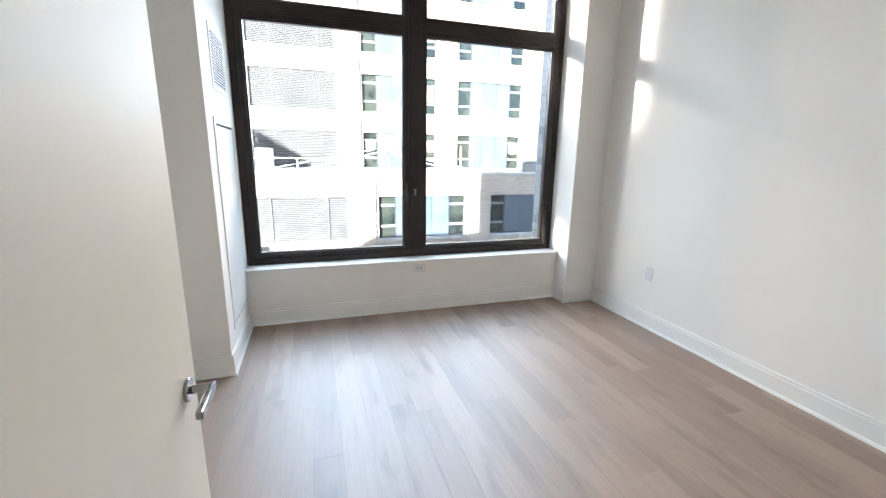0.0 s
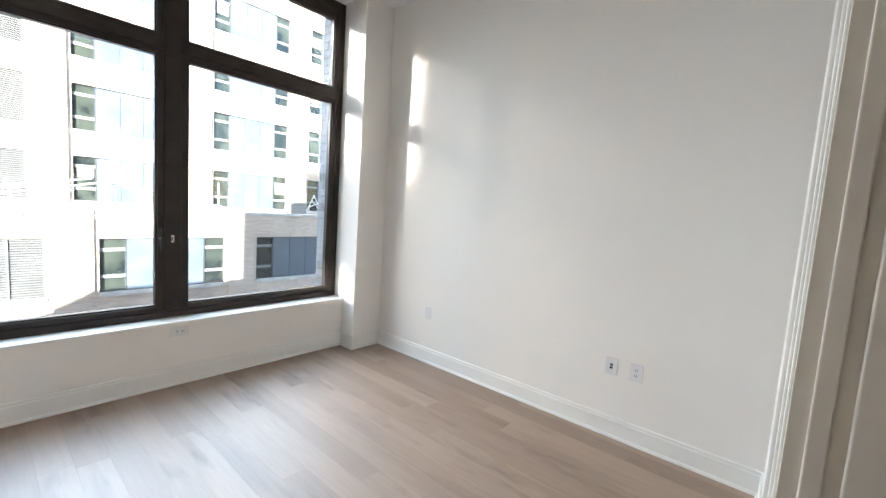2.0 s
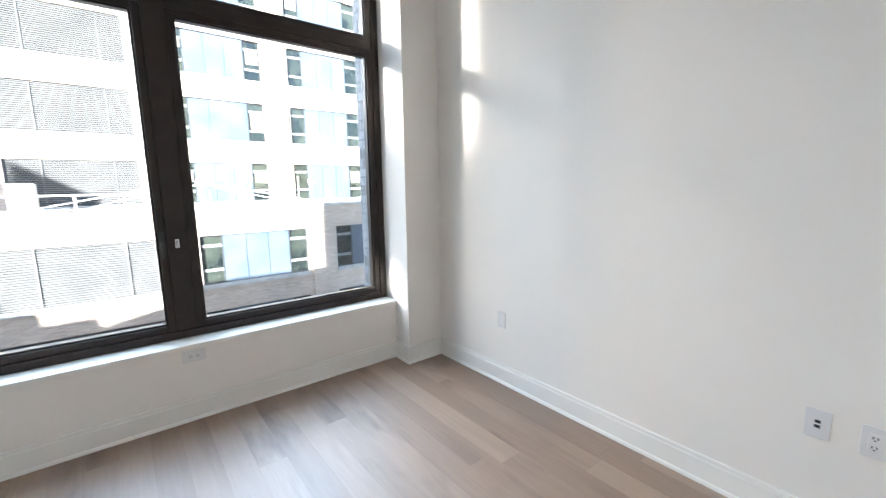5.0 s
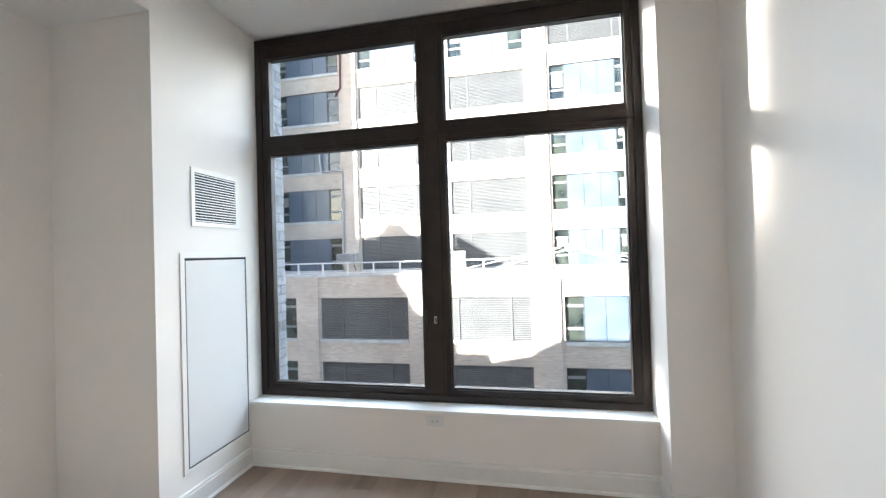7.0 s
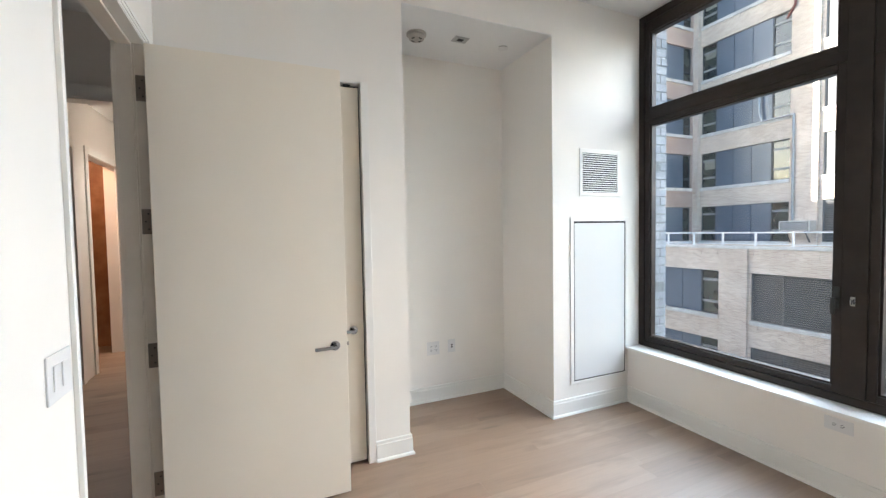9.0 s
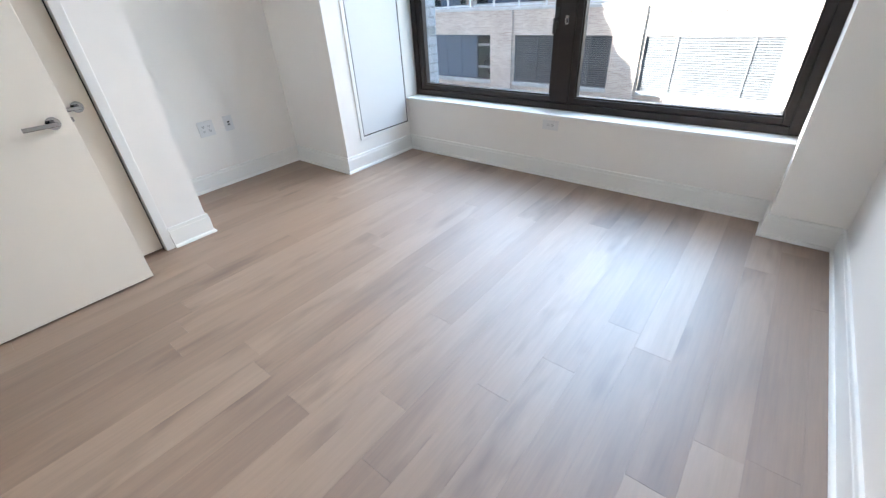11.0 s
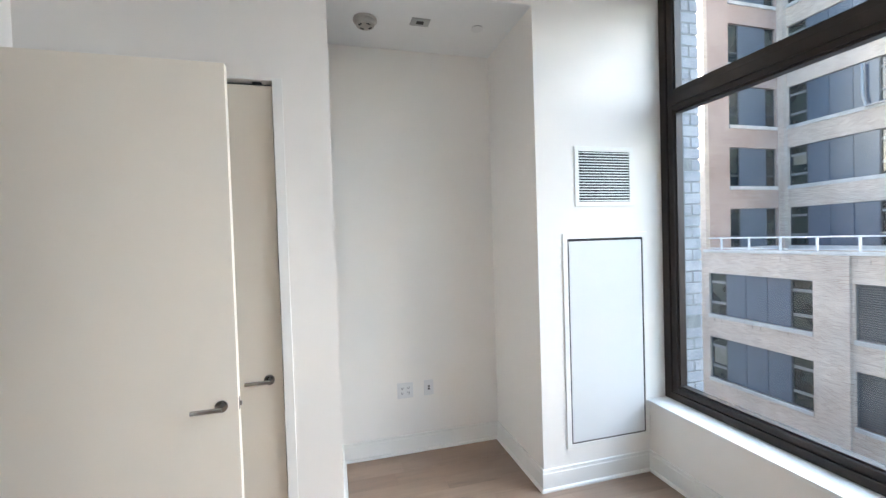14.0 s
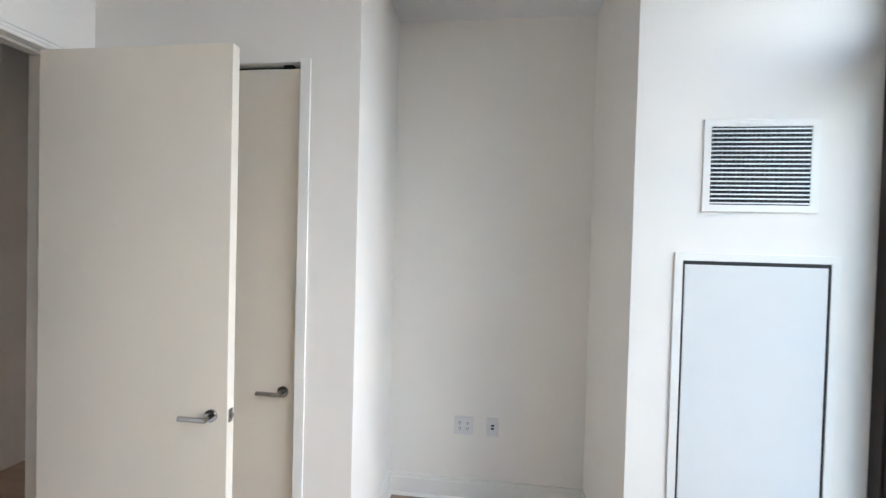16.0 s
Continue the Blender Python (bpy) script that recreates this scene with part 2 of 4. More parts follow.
mottled(PANEL, (0.114, 0.145, 0.194), (0.080, 0.111, 0.158), 0.9)
LOUVER = material("louver_metal", (0.13, 0.15, 0.18), 0.45, 0.2)
mottled(LOUVER, (0.178, 0.182, 0.188), (0.138, 0.142, 0.148), 1.2)
WFRAME = material("facade_window_frame", (0.05, 0.055, 0.06), 0.4)
rough_spots(WFRAME, 3.0, 0.3, 0.5)
WRAIL = material("facade_window_rail", (0.24, 0.25, 0.25), 0.5)
rough_spots(WRAIL, 3.0, 0.4, 0.6)
PANE = material("facade_pane", (0.03, 0.045, 0.045), 0.05, spec=0.8)
mottled(PANE, (0.042, 0.052, 0.044), (0.008, 0.013, 0.015), 0.8, lo=0.4, hi=0.6)
BLIND = material("roller_blind", (0.45, 0.44, 0.38), 0.7)
mottled(BLIND, (0.26, 0.255, 0.22), (0.18, 0.18, 0.15), 2.0)
WHITE_METAL = material("white_metal", (0.72, 0.74, 0.75), 0.4)
rough_spots(WHITE_METAL, 4.0, 0.3, 0.55)
CASE = material("weathered_case", (0.48, 0.48, 0.46), 0.6)
mottled(CASE, (0.52, 0.52, 0.50), (0.40, 0.40, 0.38), 3.0)
PIPE = material("galvanised_pipe", (0.35, 0.37, 0.40), 0.4, 0.6)
rough_spots(PIPE, 4.0, 0.3, 0.55)
RED_PIPE = material("red_pipe", (0.16, 0.045, 0.035), 0.5)
rough_spots(RED_PIPE, 4.0, 0.4, 0.6)
ROOF = material("roof_gravel", (0.30, 0.29, 0.28), 0.95, spec=0.1)
mottled(ROOF, (0.36, 0.35, 0.34), (0.24, 0.23, 0.22), 3.0)
ASPHALT = material("court_asphalt", (0.06, 0.06, 0.062), 0.9, spec=0.2)
mottled(ASPHALT, (0.075, 0.075, 0.077), (0.045, 0.045, 0.047), 0.6)
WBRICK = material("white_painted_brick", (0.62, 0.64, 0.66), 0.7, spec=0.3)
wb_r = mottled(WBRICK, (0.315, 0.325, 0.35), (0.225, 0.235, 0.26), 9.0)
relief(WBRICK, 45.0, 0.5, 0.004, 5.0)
MORTAR = material("reveal_mortar", (0.46, 0.47, 0.49), 0.95, spec=0.1)
mottled(MORTAR, (0.215, 0.22, 0.23), (0.16, 0.163, 0.17), 20.0)
WARMWOOD = material("brown_closet_wood", (0.30, 0.15, 0.07), 0.5)
mottled(WARMWOOD, (0.34, 0.18, 0.09), (0.24, 0.11, 0.05), 5.0)


# ---------------------------------------------------------------- builders
def box(bm, x0, y0, z0, x1, y1, z1, bevel=0.0, m=None):
    a = bmesh.ops.create_cube(bm, size=1.0)
    vs = a["verts"]
    for v in vs:
        v.co = Vector(((x0 + x1) / 2 + v.co.x * (x1 - x0), (y0 + y1) / 2 + v.co.y * (y1 - y0), (z0 + z1) / 2 + v.co.z * (z1 - z0)))
    if bevel:
        es = list({e for v in vs for e in v.link_edges})
        r = bmesh.ops.bevel(bm, geom=es, offset=bevel, segments=2, affect="EDGES", profile=0.5)
        vs = list({v for f in r["faces"] for v in f.verts} | {v for v in vs if v.is_valid})
    if m is not None:
        for v in vs:
            v.co = m @ v.co
    return bm


def rod(bm, a, b, radius, sides=12, radius2=None):
    a, b = Vector(a), Vector(b)
    turn = (b - a).to_track_quat("Z", "Y").to_matrix().to_4x4()
    bmesh.ops.create_cone(bm, cap_ends=True, segments=sides, radius1=radius, radius2=radius if radius2 is None else radius2,
                          depth=(b - a).length, matrix=Matrix.Translation((a + b) / 2) @ turn)
    return bm


def part(name, bm, mat, parent=None, label="", smooth=False):
    me = bpy.data.meshes.new(name)
    bm.to_mesh(me)
    bm.free()
    me.materials.append(mat)
    if smooth:
        for p in me.polygons:
            p.use_smooth = len(p.vertices) <= 4
    ob = new(name, me)
    if parent is not None:
        ob.parent = parent
    if label:
        ob["label"] = label
    return ob


def thing(name, m, label, category, group="", kind=""):
    ob = new(name)
    ob.matrix_world = m
    return tagged(ob, label, category, group, kind)


def boxes(*rows, bevel=0.0):
    bm = bmesh.new()
    for r in rows:
        box(bm, *r, bevel=bevel)
    return bm


def structure(name, bm, mat, label, category):
    return tagged(part(name, bm, mat), label, category, kind="structure")


# ---------------------------------------------------------------- the room
XW, XE, YN, YS, ZC = 0.0, 3.235, 4.01, 0.59, 3.36     # faces of the walls, height of the ceiling
NX, NY0, NY1, NZ = -0.745, 1.975, 3.203, 3.049         # niche
CY0, CY1, CZ = 0.80, 1.700, 2.486                      # closet door opening
DX0, DX1, DZ = 0.185, 1.115, 2.465                     # entry door opening
SILL, WX1, COLY = 0.485, 2.905, 3.815                  # window sill, window's right end, face of the column

structure("wall_west", boxes(
    (-0.12, 0.46, -0.02, XW, CY0, ZC), (-0.12, CY0, CZ, XW, CY1, ZC), (-0.12, CY1, -0.02, XW, NY0 - 0.06, ZC),
    (NX - 0.1, NY0 - 0.06, -0.02, XW, NY0, ZC), (NX - 0.1, NY0, NZ, XW, NY1, ZC),
    (NX - 0.1, NY1, -0.02, XW, YN + 0.42, ZC), (NX - 0.1, NY0, -0.02, NX, NY1, NZ)), WALL,
    "white painted wall with a tall niche and a closet opening", "wall")
structure("wall_east", boxes((XE, 0.46, -0.02, XE + 0.15, YN + 0.42, ZC)), WALL, "plain white painted wall with outlets low down", "wall")
structure("wall_south", boxes((-0.12, 0.46, -0.02, DX0 - 0.02, YS, ZC), (DX1 + 0.02, 0.46, -0.02, XE, YS, ZC),
                              (DX0 - 0.02, 0.46, DZ + 0.02, DX1 + 0.02, YS, ZC)), WALL, "white painted wall with the entry doorway", "wall")
structure("wall_north", boxes((XW, YN, -0.02, WX1, YN + 0.16, SILL - 0.022), (WX1, COLY, -0.02, XE, YN + 0.42, ZC)), WALL,
          "white painted wall below the window with a square column", "wall")
structure("ceiling", boxes((NX - 0.1, 0.46, ZC, XE + 0.15, YN + 0.42, ZC + 0.12)), CEIL, "flat white painted ceiling", "ceiling")
structure("niche_ceiling", boxes((NX, NY0, NZ - 0.004, XW - 0.004, NY1, NZ)), CEIL, "white painted ceiling of the niche", "ceiling")
structure("window_sill", boxes((XW + 0.001, YN - 0.022, SILL - 0.022, WX1 - 0.001, 4.16, SILL), bevel=0.003), TRIM,
          "white painted window sill board", "window sill")


BASE_PROFILE = ((0.0, 0.0), (0.027, 0.0), (0.0265, 0.006), (0.024, 0.013), (0.020, 0.0175), (0.0145, 0.019), (0.0145, 0.112), (0.0118, 0.1155),
                (0.0115, 0.1325), (0.0095, 0.136), (0.0, 0.1362))


def baseboard(name, runs, label="white painted baseboard with a moulded cap and a shoe"):
    """runs: ends of a face's foot on plan, the way it faces, and at each end how far the foot runs on past it as it turns a corner (1: outer, -1: inner)."""
    bm = bmesh.new()
    for x0, y0, x1, y1, nx, ny, turn0, turn1 in runs:
        along = Vector((x1 - x0, y1 - y0, 0)).normalized()
        rings = []
        for x, y, turn in ((x0, y0, -turn0), (x1, y1, turn1)):
            rings.append([bm.verts.new((x + nx * out + along.x * out * turn, y + ny * out + along.y * out * turn, up + 0.0004)) for out, up in BASE_PROFILE])
        n = len(BASE_PROFILE)
        for i in range(n):
            bm.faces.new((rings[0][i], rings[0][(i + 1) % n], rings[1][(i + 1) % n], rings[1][i]))
        bm.faces.new(rings[0])
        bm.faces.new(rings[1][::-1])
    bmesh.ops.recalc_face_normals(bm, faces=bm.faces)
    return structure(name, bm, TRIM, label, "baseboard")


baseboard("baseboard_north", [(XW, YN, WX1, YN, 0, -1, -1, -1), (WX1, COLY, XE, COLY, 0, -1, 1, -1), (WX1, YN, WX1, COLY, -1, 0, -1, 1)])
baseboard("baseboard_east", [(XE, YS, XE, COLY, -1, 0, -1, -1)])
baseboard("baseboard_south", [(DX1 + 0.053, YS, XE, YS, 0, 1, 0, -1), (XW, YS, DX0 - 0.053, YS, 0, 1, -1, 0)])
baseboard("baseboard_west", [(XW, NY1, XW, YN, 1, 0, 1, -1), (NX, NY1, XW, NY1, 0, -1, -1, 1), (NX, NY0, NX, NY1, 1, 0, -1, -1), (NX, NY0, XW, NY0, 0, 1, -1, 1),
                             (XW, CY1 + 0.037, XW, NY0, 1, 0, 0, 1), (XW, YS, XW, CY0 - 0.037, 1, 0, -1, 0)])


# ---------------------------------------------------------------- window
def window_bars(rows, depth0, depth1, bevel=0.004):
    return boxes(*((x0, depth0, z0, x1, depth1, z1) for x0, z0, x1, z1 in rows), bevel=bevel)


MX0, MX1, TZ0, TZ1 = 1.352, 1.555, 2.412, 2.552
window = thing("window_1", pose(0, 0, 0), "tall dark bronze window of two casements under two fixed lights", "window", kind="structure")
part("window_frame", window_bars(((0.0, SILL, 0.055, 3.345), (WX1 - 0.055, SILL, WX1, 3.345), (0.055, SILL, WX1 - 0.055, SILL + 0.05),
                                  (0.055, 3.285, WX1 - 0.055, 3.345)), 4.145, 4.27), FRAME, window, "dark bronze outer frame")
part("mullion", window_bars(((MX0 + 0.045, SILL + 0.05, MX1 - 0.045, 3.285),), 4.150, 4.27), FRAME, window)
for x0, x1 in ((0.055, MX0 + 0.045), (MX1 - 0.045, WX1 - 0.055)):
    part("transom", window_bars(((x0, 2.45, x1, 2.515),), 4.152, 4.27), FRAME, window)
    in0, in1 = x0 + 0.042, x1 - 0.042
    for z0, z1, name in ((SILL + 0.05, 2.45, "sash"), (2.515, 3.285, "top_light")):
        lo = 0.040 if name == "sash" else 0.036
        hi = 0.036 if name == "sash" else 0.092
        part(name, window_bars(((x0, z0, in0, z1), (in1, z0, x1, z1), (in0, z0, in1, z0 + lo), (in0, z1 - hi, in1, z1)), 4.158, 4.235), FRAME, window)
        part("bead", window_bars(((in0, z0 + lo, in0 + 0.012, z1 - hi), (in1 - 0.012, z0 + lo, in1, z1 - hi), (in0 + 0.012, z0 + lo, in1 - 0.012, z0 + lo + 0.012),
                                  (in0 + 0.012, z1 - hi - 0.012, in1 - 0.012, z1 - hi)), 4.172, 4.225, 0.002), FRAME, window)
        pane = part("pane", boxes((in0 + 0.008, 4.205, z0 + lo + 0.008, in1 - 0.008, 4.211, z1 - hi - 0.008)), GLASS, window, "clear glass pane")
        pane.visible_shadow = False
# casement handle and lock on the meeting stile
lock = new("casement_handle")
lock.parent, lock.matrix_basis = window, pose(1.372, 4.158, 1.09)
part("back_plate", boxes((-0.014, -0.008, -0.055, 0.014, 0, 0.075), bevel=0.003), SLOT, lock)
bm = boxes((-0.010, -0.040, -0.01, 0.010, -0.008, 0.012), bevel=0.003)
box(bm, -0.011, -0.050, -0.085, 0.011, -0.036, 0.014, bevel=0.004)
part("lever", bm, SLOT, lock, "black lever")
keep = new("casement_lock")
keep.parent, keep.matrix_basis = window, pose(1.448, 4.150, 1.088)
part("plate", boxes((-0.012, -0.006, -0.028, 0.012, 0, 0.028), bevel=0.002), CHROME, keep)
bm = bmesh.new()
rod(bm, (0, -0.006, 0.0), (0, -0.02, 0.0), 0.008)
box(bm, -0.004, -0.03, -0.018, 0.004, -0.018, 0.012, bevel=0.002)
part("thumb_turn", bm, CHROME, keep)


# ---------------------------------------------------------------- wall fittings
def plate_thing(name, m, w, h, label, kind, inserts):
    """A wall plate that faces its local +y; inserts: rows of x, z, kind."""
    ob = thing(name, m, label, kind)
    part("cover_plate", boxes((-w / 2, 0, -h / 2, w / 2, 0.006, h / 2), bevel=0.002), PLATE, ob)
    for x, z, what, turned in inserts:
        if what == "duplex":
            a, b = (0.017, 0.034) if not turned else (0.034, 0.017)
            part("receptacle", boxes((x - a, 0.006, z - b, x + a, 0.0085, z + b), bevel=0.001), PLATE, ob)
            bm = bmesh.new()
            for s in (-1, 1):
                cx, cz = (x, z + s * 0.018) if not turned else (x + s * 0.018, z)
                for dx in (-0.006, 0.006):
                    u, v = (dx, 0.002) if not turned else (0.002, dx)
                    hw, hh = (0.0016, 0.0052) if not turned else (0.0052, 0.0016)
                    box(bm, cx + u - hw, 0.0082, cz + v - hh, cx + u + hw, 0.0092, cz + v + hh)
                g = (cx, cz - 0.008) if not turned else (cx - 0.008, cz)
                rod(bm, (g[0], 0.0082, g[1]), (g[0], 0.0092, g[1]), 0.0030, 8)
            part("slots", bm, SLOT, ob)
        elif what == "rocker":
            part("rocker", boxes((x - 0.0165, 0.006, z - 0.033, x + 0.0165, 0.010, z + 0.033), bevel=0.002), PLATE, ob)
        elif what == "jack":
            bm = boxes((x - 0.009, 0.006, z - 0.016, x + 0.009, 0.0072, z - 0.004), (x - 0.009, 0.006, z + 0.004, x + 0.009, 0.0072, z + 0.016))
            part("jack", bm, SLOT, ob)
        else:
            part("screw", rod(bmesh.new(), (x, 0.006, z), (x, 0.0068, z), 0.003, 10), GREYP, ob)
    return ob


WEST, EAST, NORTH, SOUTH = (0, 0, -90), (0, 0, 90), (0, 0, 180), (0, 0, 0)
plate_thing("outlet", pose(1.455, YN, 0.405, *NORTH), 0.128, 0.074, "white horizontal duplex outlet below the window sill", "outlet", [(0, 0, "duplex", True)])
plate_thing("outlet", pose(NX, 2.455, 0.478, *WEST), 0.122, 0.118, "white double outlet on the niche's back wall", "outlet",
            [(-0.024, 0, "duplex", False), (0.024, 0, "duplex", False)])
plate_thing("data_outlet", pose(NX, 2.638, 0.480, *WEST), 0.074, 0.118, "white data outlet plate on the niche's back wall", "outlet", [(0, 0, "jack", False)])
plate_thing("outlet", pose(XE, 1.438, 0.478, *EAST), 0.076, 0.118, "white outlet with two jacks low on the wall", "outlet", [(0, 0, "jack", False)])
plate_thing("outlet", pose(XE, 1.282, 0.476, *EAST), 0.076, 0.118, "white duplex outlet low on the wall", "outlet", [(0, 0, "duplex", False)])
plate_thing("blank_plate", pose(XE, 3.12, 0.468, *EAST), 0.074, 0.116, "blank white wall plate near the window", "outlet", [(0, 0.042, "screw", False), (0, -0.042, "screw", False)])
plate_thing("light_switch", pose(1.252, YS, 1.165, *SOUTH), 0.134, 0.124, "white two-gang rocker light switch beside the door", "switch",
            [(-0.024, 0, "rocker", False), (0.024, 0, "rocker", False)])


def border(w, h, side, foot, deep):
    """A flat mitred frame on local x and z, with a rounded outer lip, that stands out along +y."""
    bm = bmesh.new()
    rings = []
    for inset, low, y in ((0.0, 0.0, 0.0), (0.0, 0.0, deep - 0.002), (0.002, 0.002, deep), (side, foot, deep), (side, foot, 0.0)):
        rings.append([bm.verts.new(v) for v in ((-w / 2 + inset, y, -h / 2 + low), (w / 2 - inset, y, -h / 2 + low),
                                                (w / 2 - inset, y, h / 2 - inset), (-w / 2 + inset, y, h / 2 - inset))])
    for a, b in zip(rings, rings[1:] + rings[:1]):
        for i in range(4):
            j = (i + 1) % 4
            bm.faces.new((a[i], a[j], b[j], b[i]))
    bmesh.ops.recalc_face_normals(bm, faces=bm.faces)
    return bm


def air_grille(m, w, h):
    """Faces local +y."""
    ob = thing("air_grille", m, "white metal air supply grille with close horizontal slats", "vent")
    e = 0.030
    # no duct is cut; a black sheet on the wall gives its darkness
    part("backing", boxes((-w / 2 + e, -0.004, -h / 2 + e, w / 2 - e, 0.001, h / 2 - e)), VOID, ob, "black sheet painted as the dark behind the slats")
    part("frame", border(w, h, e, e, 0.006), TRIM, ob)
    n, inner = 18, h - 2 * e
    first = None
    for i in range(n):
        z = -inner / 2 + (i + 0.5) * inner / n
        if first is None:
            bm = boxes((-w / 2 + e, 0.0022, -0.0065, w / 2 - e, 0.0085, -0.001))
            for v in bm.verts:
                v.co.z += (v.co.y - 0.003) * -0.25 + 0.003
            first = part("slat", bm, ALU, ob)
            first.location.z = z
        else:
            o = new("slat", first.data)
            o.parent, o.location.z = ob, z
    bm = bmesh.new()
    for i in range(21):
        x = -w / 2 + e + (i + 0.5) * (w - 2 * e) / 21
        box(bm, x - 0.0012, 0.0012, -inner / 2, x + 0.0012, 0.0030, inner / 2)
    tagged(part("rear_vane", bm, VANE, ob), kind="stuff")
    return ob


air_grille(pose(XW, 3.697, 1.993, *WEST), 0.446, 0.386)


def access_panel(m, w, h):
    ob = thing("access_panel", m, "white painted access panel door closing a wall unit under the grille", "access panel")
    e = 0.034
    part("frame", border(w, h, e, e * 0.7, 0.0075), TRIM, ob)
    # the gap's shade is a near-black sheet under the panel
    part("gap", boxes((-w / 2 + e, 0.0005, -h / 2 + e * 0.7, w / 2 - e, 0.002, h / 2 - e)), GAP, ob, "near-black sheet painted as the shade in the gap round the panel")
    part("door_panel", boxes((-w / 2 + e + 0.012, 0.002, -h / 2 + e * 0.7 + 0.010, w / 2 - e - 0.009, 0.0065, h / 2 - e - 0.016), bevel=0.0015), PANELP, ob)
    return ob


access_panel(pose(XW, 3.694, 0.934, *WEST), 0.640, 1.384)

# ---------------------------------------------------------------- niche ceiling fittings
detector = thing("smoke_detector", pose(-0.365, 2.214, NZ - 0.004), "round off-white ceiling smoke detector with dark slots", "smoke detector")
bm = rod(bmesh.new(), (0, 0, 0), (0, 0, -0.014), 0.076, 40)
part("base", bm, AGED, detector, smooth=True)
bm = rod(bmesh.new(), (0, 0, -0.044), (0, 0, -0.014), 0.056, 40, 0.070)
part("cover", bm, AGED, detector, smooth=True)
for a in range(4):
    bm = bmesh.new()
    c, s = math.cos(a * math.pi / 2 + 0.5), math.sin(a * math.pi / 2 + 0.5)
    box(bm, -0.013, -0.006, -0.0465, 0.013, 0.006, -0.0435, m=Matrix.Translation((0.038 * c, 0.038 * s, 0)) @ Matrix.Rotation(a * math.pi / 2 + 2.07, 4, "Z"))
    part("sensor_slot", bm, SLOT, detector)
strobe = thing("ceiling_sensor", pose(-0.325, 2.567, NZ - 0.004), "flat square white ceiling alarm plate with a dark window", "alarm")
part("plate", boxes((-0.045, -0.062, -0.006, 0.045, 0.062, 0), bevel=0.002), GREYP, strobe)
part("sensor_window", boxes((-0.018, -0.024, -0.009, 0.018, 0.024, -0.006), bevel=0.001), SLOT, strobe)
cap = thing("sprinkler_cap", pose(-0.325, 2.962, NZ - 0.004), "round white concealed sprinkler cover plate", "sprinkler")
part("ring", rod(bmesh.new(), (0, 0, 0), (0, 0, -0.006), 0.036, 28), SLOT, cap)
part("disc", rod(bmesh.new(), (0, 0, -0.006), (0, 0, -0.010), 0.042, 32), PLATE, cap)


# ---------------------------------------------------------------- doors
door = thing("door_1", pose(0.215, 0.598, 0.0), "plain off-white flush entry door standing open against the wall", "door", kind="structure")
part("leaf", boxes((0.0, 0.004, 0.010, 0.045, 0.920, 2.445), bevel=0.002), DOORP, door)
part("latch_plate", boxes((0.010, 0.9195, 0.855, 0.035, 0.9215, 0.912), bevel=0.0006), HINGE, door)
part("latch_bolt", boxes((0.015, 0.9205, 0.873, 0.029, 0.931, 0.893), bevel=0.002), HINGE, door)
bm = rod(bmesh.new(), (0.045, 0.850, 0.885), (0.054, 0.850, 0.885), 0.027, 36)
part("rose", bm, CHROME, door, "round chrome rose", True)
bm = rod(bmesh.new(), (0.054, 0.850, 0.885), (0.098, 0.850, 0.885), 0.010, 20)
box(bm, 0.088, 0.735, 0.876, 0.103, 0.862, 0.894, bevel=0.003)
part("lever", bm, CHROME, door, "flat chrome lever handle")
bm = rod(bmesh.new(), (0.0, 0.850, 0.885), (-0.009, 0.850, 0.885), 0.027, 36)
part("rose", bm, CHROME, door, "round chrome rose", True)
bm = rod(bmesh.new(), (-0.009, 0.850, 0.885), (-0.05, 0.850, 0.885), 0.010, 20)
box(bm, -0.055, 0.735, 0.876, -0.041, 0.862, 0.894, bevel=0.003)
part("lever", bm, CHROME, door, "flat chrome lever handle")
for z in (0.27, 0.93, 1.60, 2.25):
    bm = boxes((-0.026, -0.050, z - 0.062, -0.0225, -0.006, z + 0.062), bevel=0.0006)
    for k in range(3):
        rod(bm, (-0.016, -0.004, z - 0.054 + 0.037 * k), (-0.016, -0.004, z - 0.020 + 0.037 * k), 0.0075, 14)
    box(bm, -0.018, -0.002, z - 0.055, 0.004, 0.0035, z + 0.055)
    hin = part("hinge", bm, HINGE, door, "satin nickel butt hinge")
    bm = bmesh.new()
    for dz in (-0.038, 0.0, 0.038):
        rod(bm, (-0.0226, -0.022 - 0.012 * (dz == 0), z + dz), (-0.0215, -0.022 - 0.012 * (dz == 0), z + dz), 0.004, 8)
    part("screw", bm, SLOT, hin)

jamb = thing("door_frame_1", pose(0, 0, 0), "white painted door frame with flat casing round the entry", "door frame", kind="structure")
Y0, Y1 = 0.452, YS + 0.002
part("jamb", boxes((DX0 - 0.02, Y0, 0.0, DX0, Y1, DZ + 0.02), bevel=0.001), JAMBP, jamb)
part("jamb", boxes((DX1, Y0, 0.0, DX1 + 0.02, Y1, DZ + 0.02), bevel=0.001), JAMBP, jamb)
part("head", boxes((DX0, Y0, DZ, DX1, Y1, DZ + 0.02), bevel=0.001), TRIM, jamb)
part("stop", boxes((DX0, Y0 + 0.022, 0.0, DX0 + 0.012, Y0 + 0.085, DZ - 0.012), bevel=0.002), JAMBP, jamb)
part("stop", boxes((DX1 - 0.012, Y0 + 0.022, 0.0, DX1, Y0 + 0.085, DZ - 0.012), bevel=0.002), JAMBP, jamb)
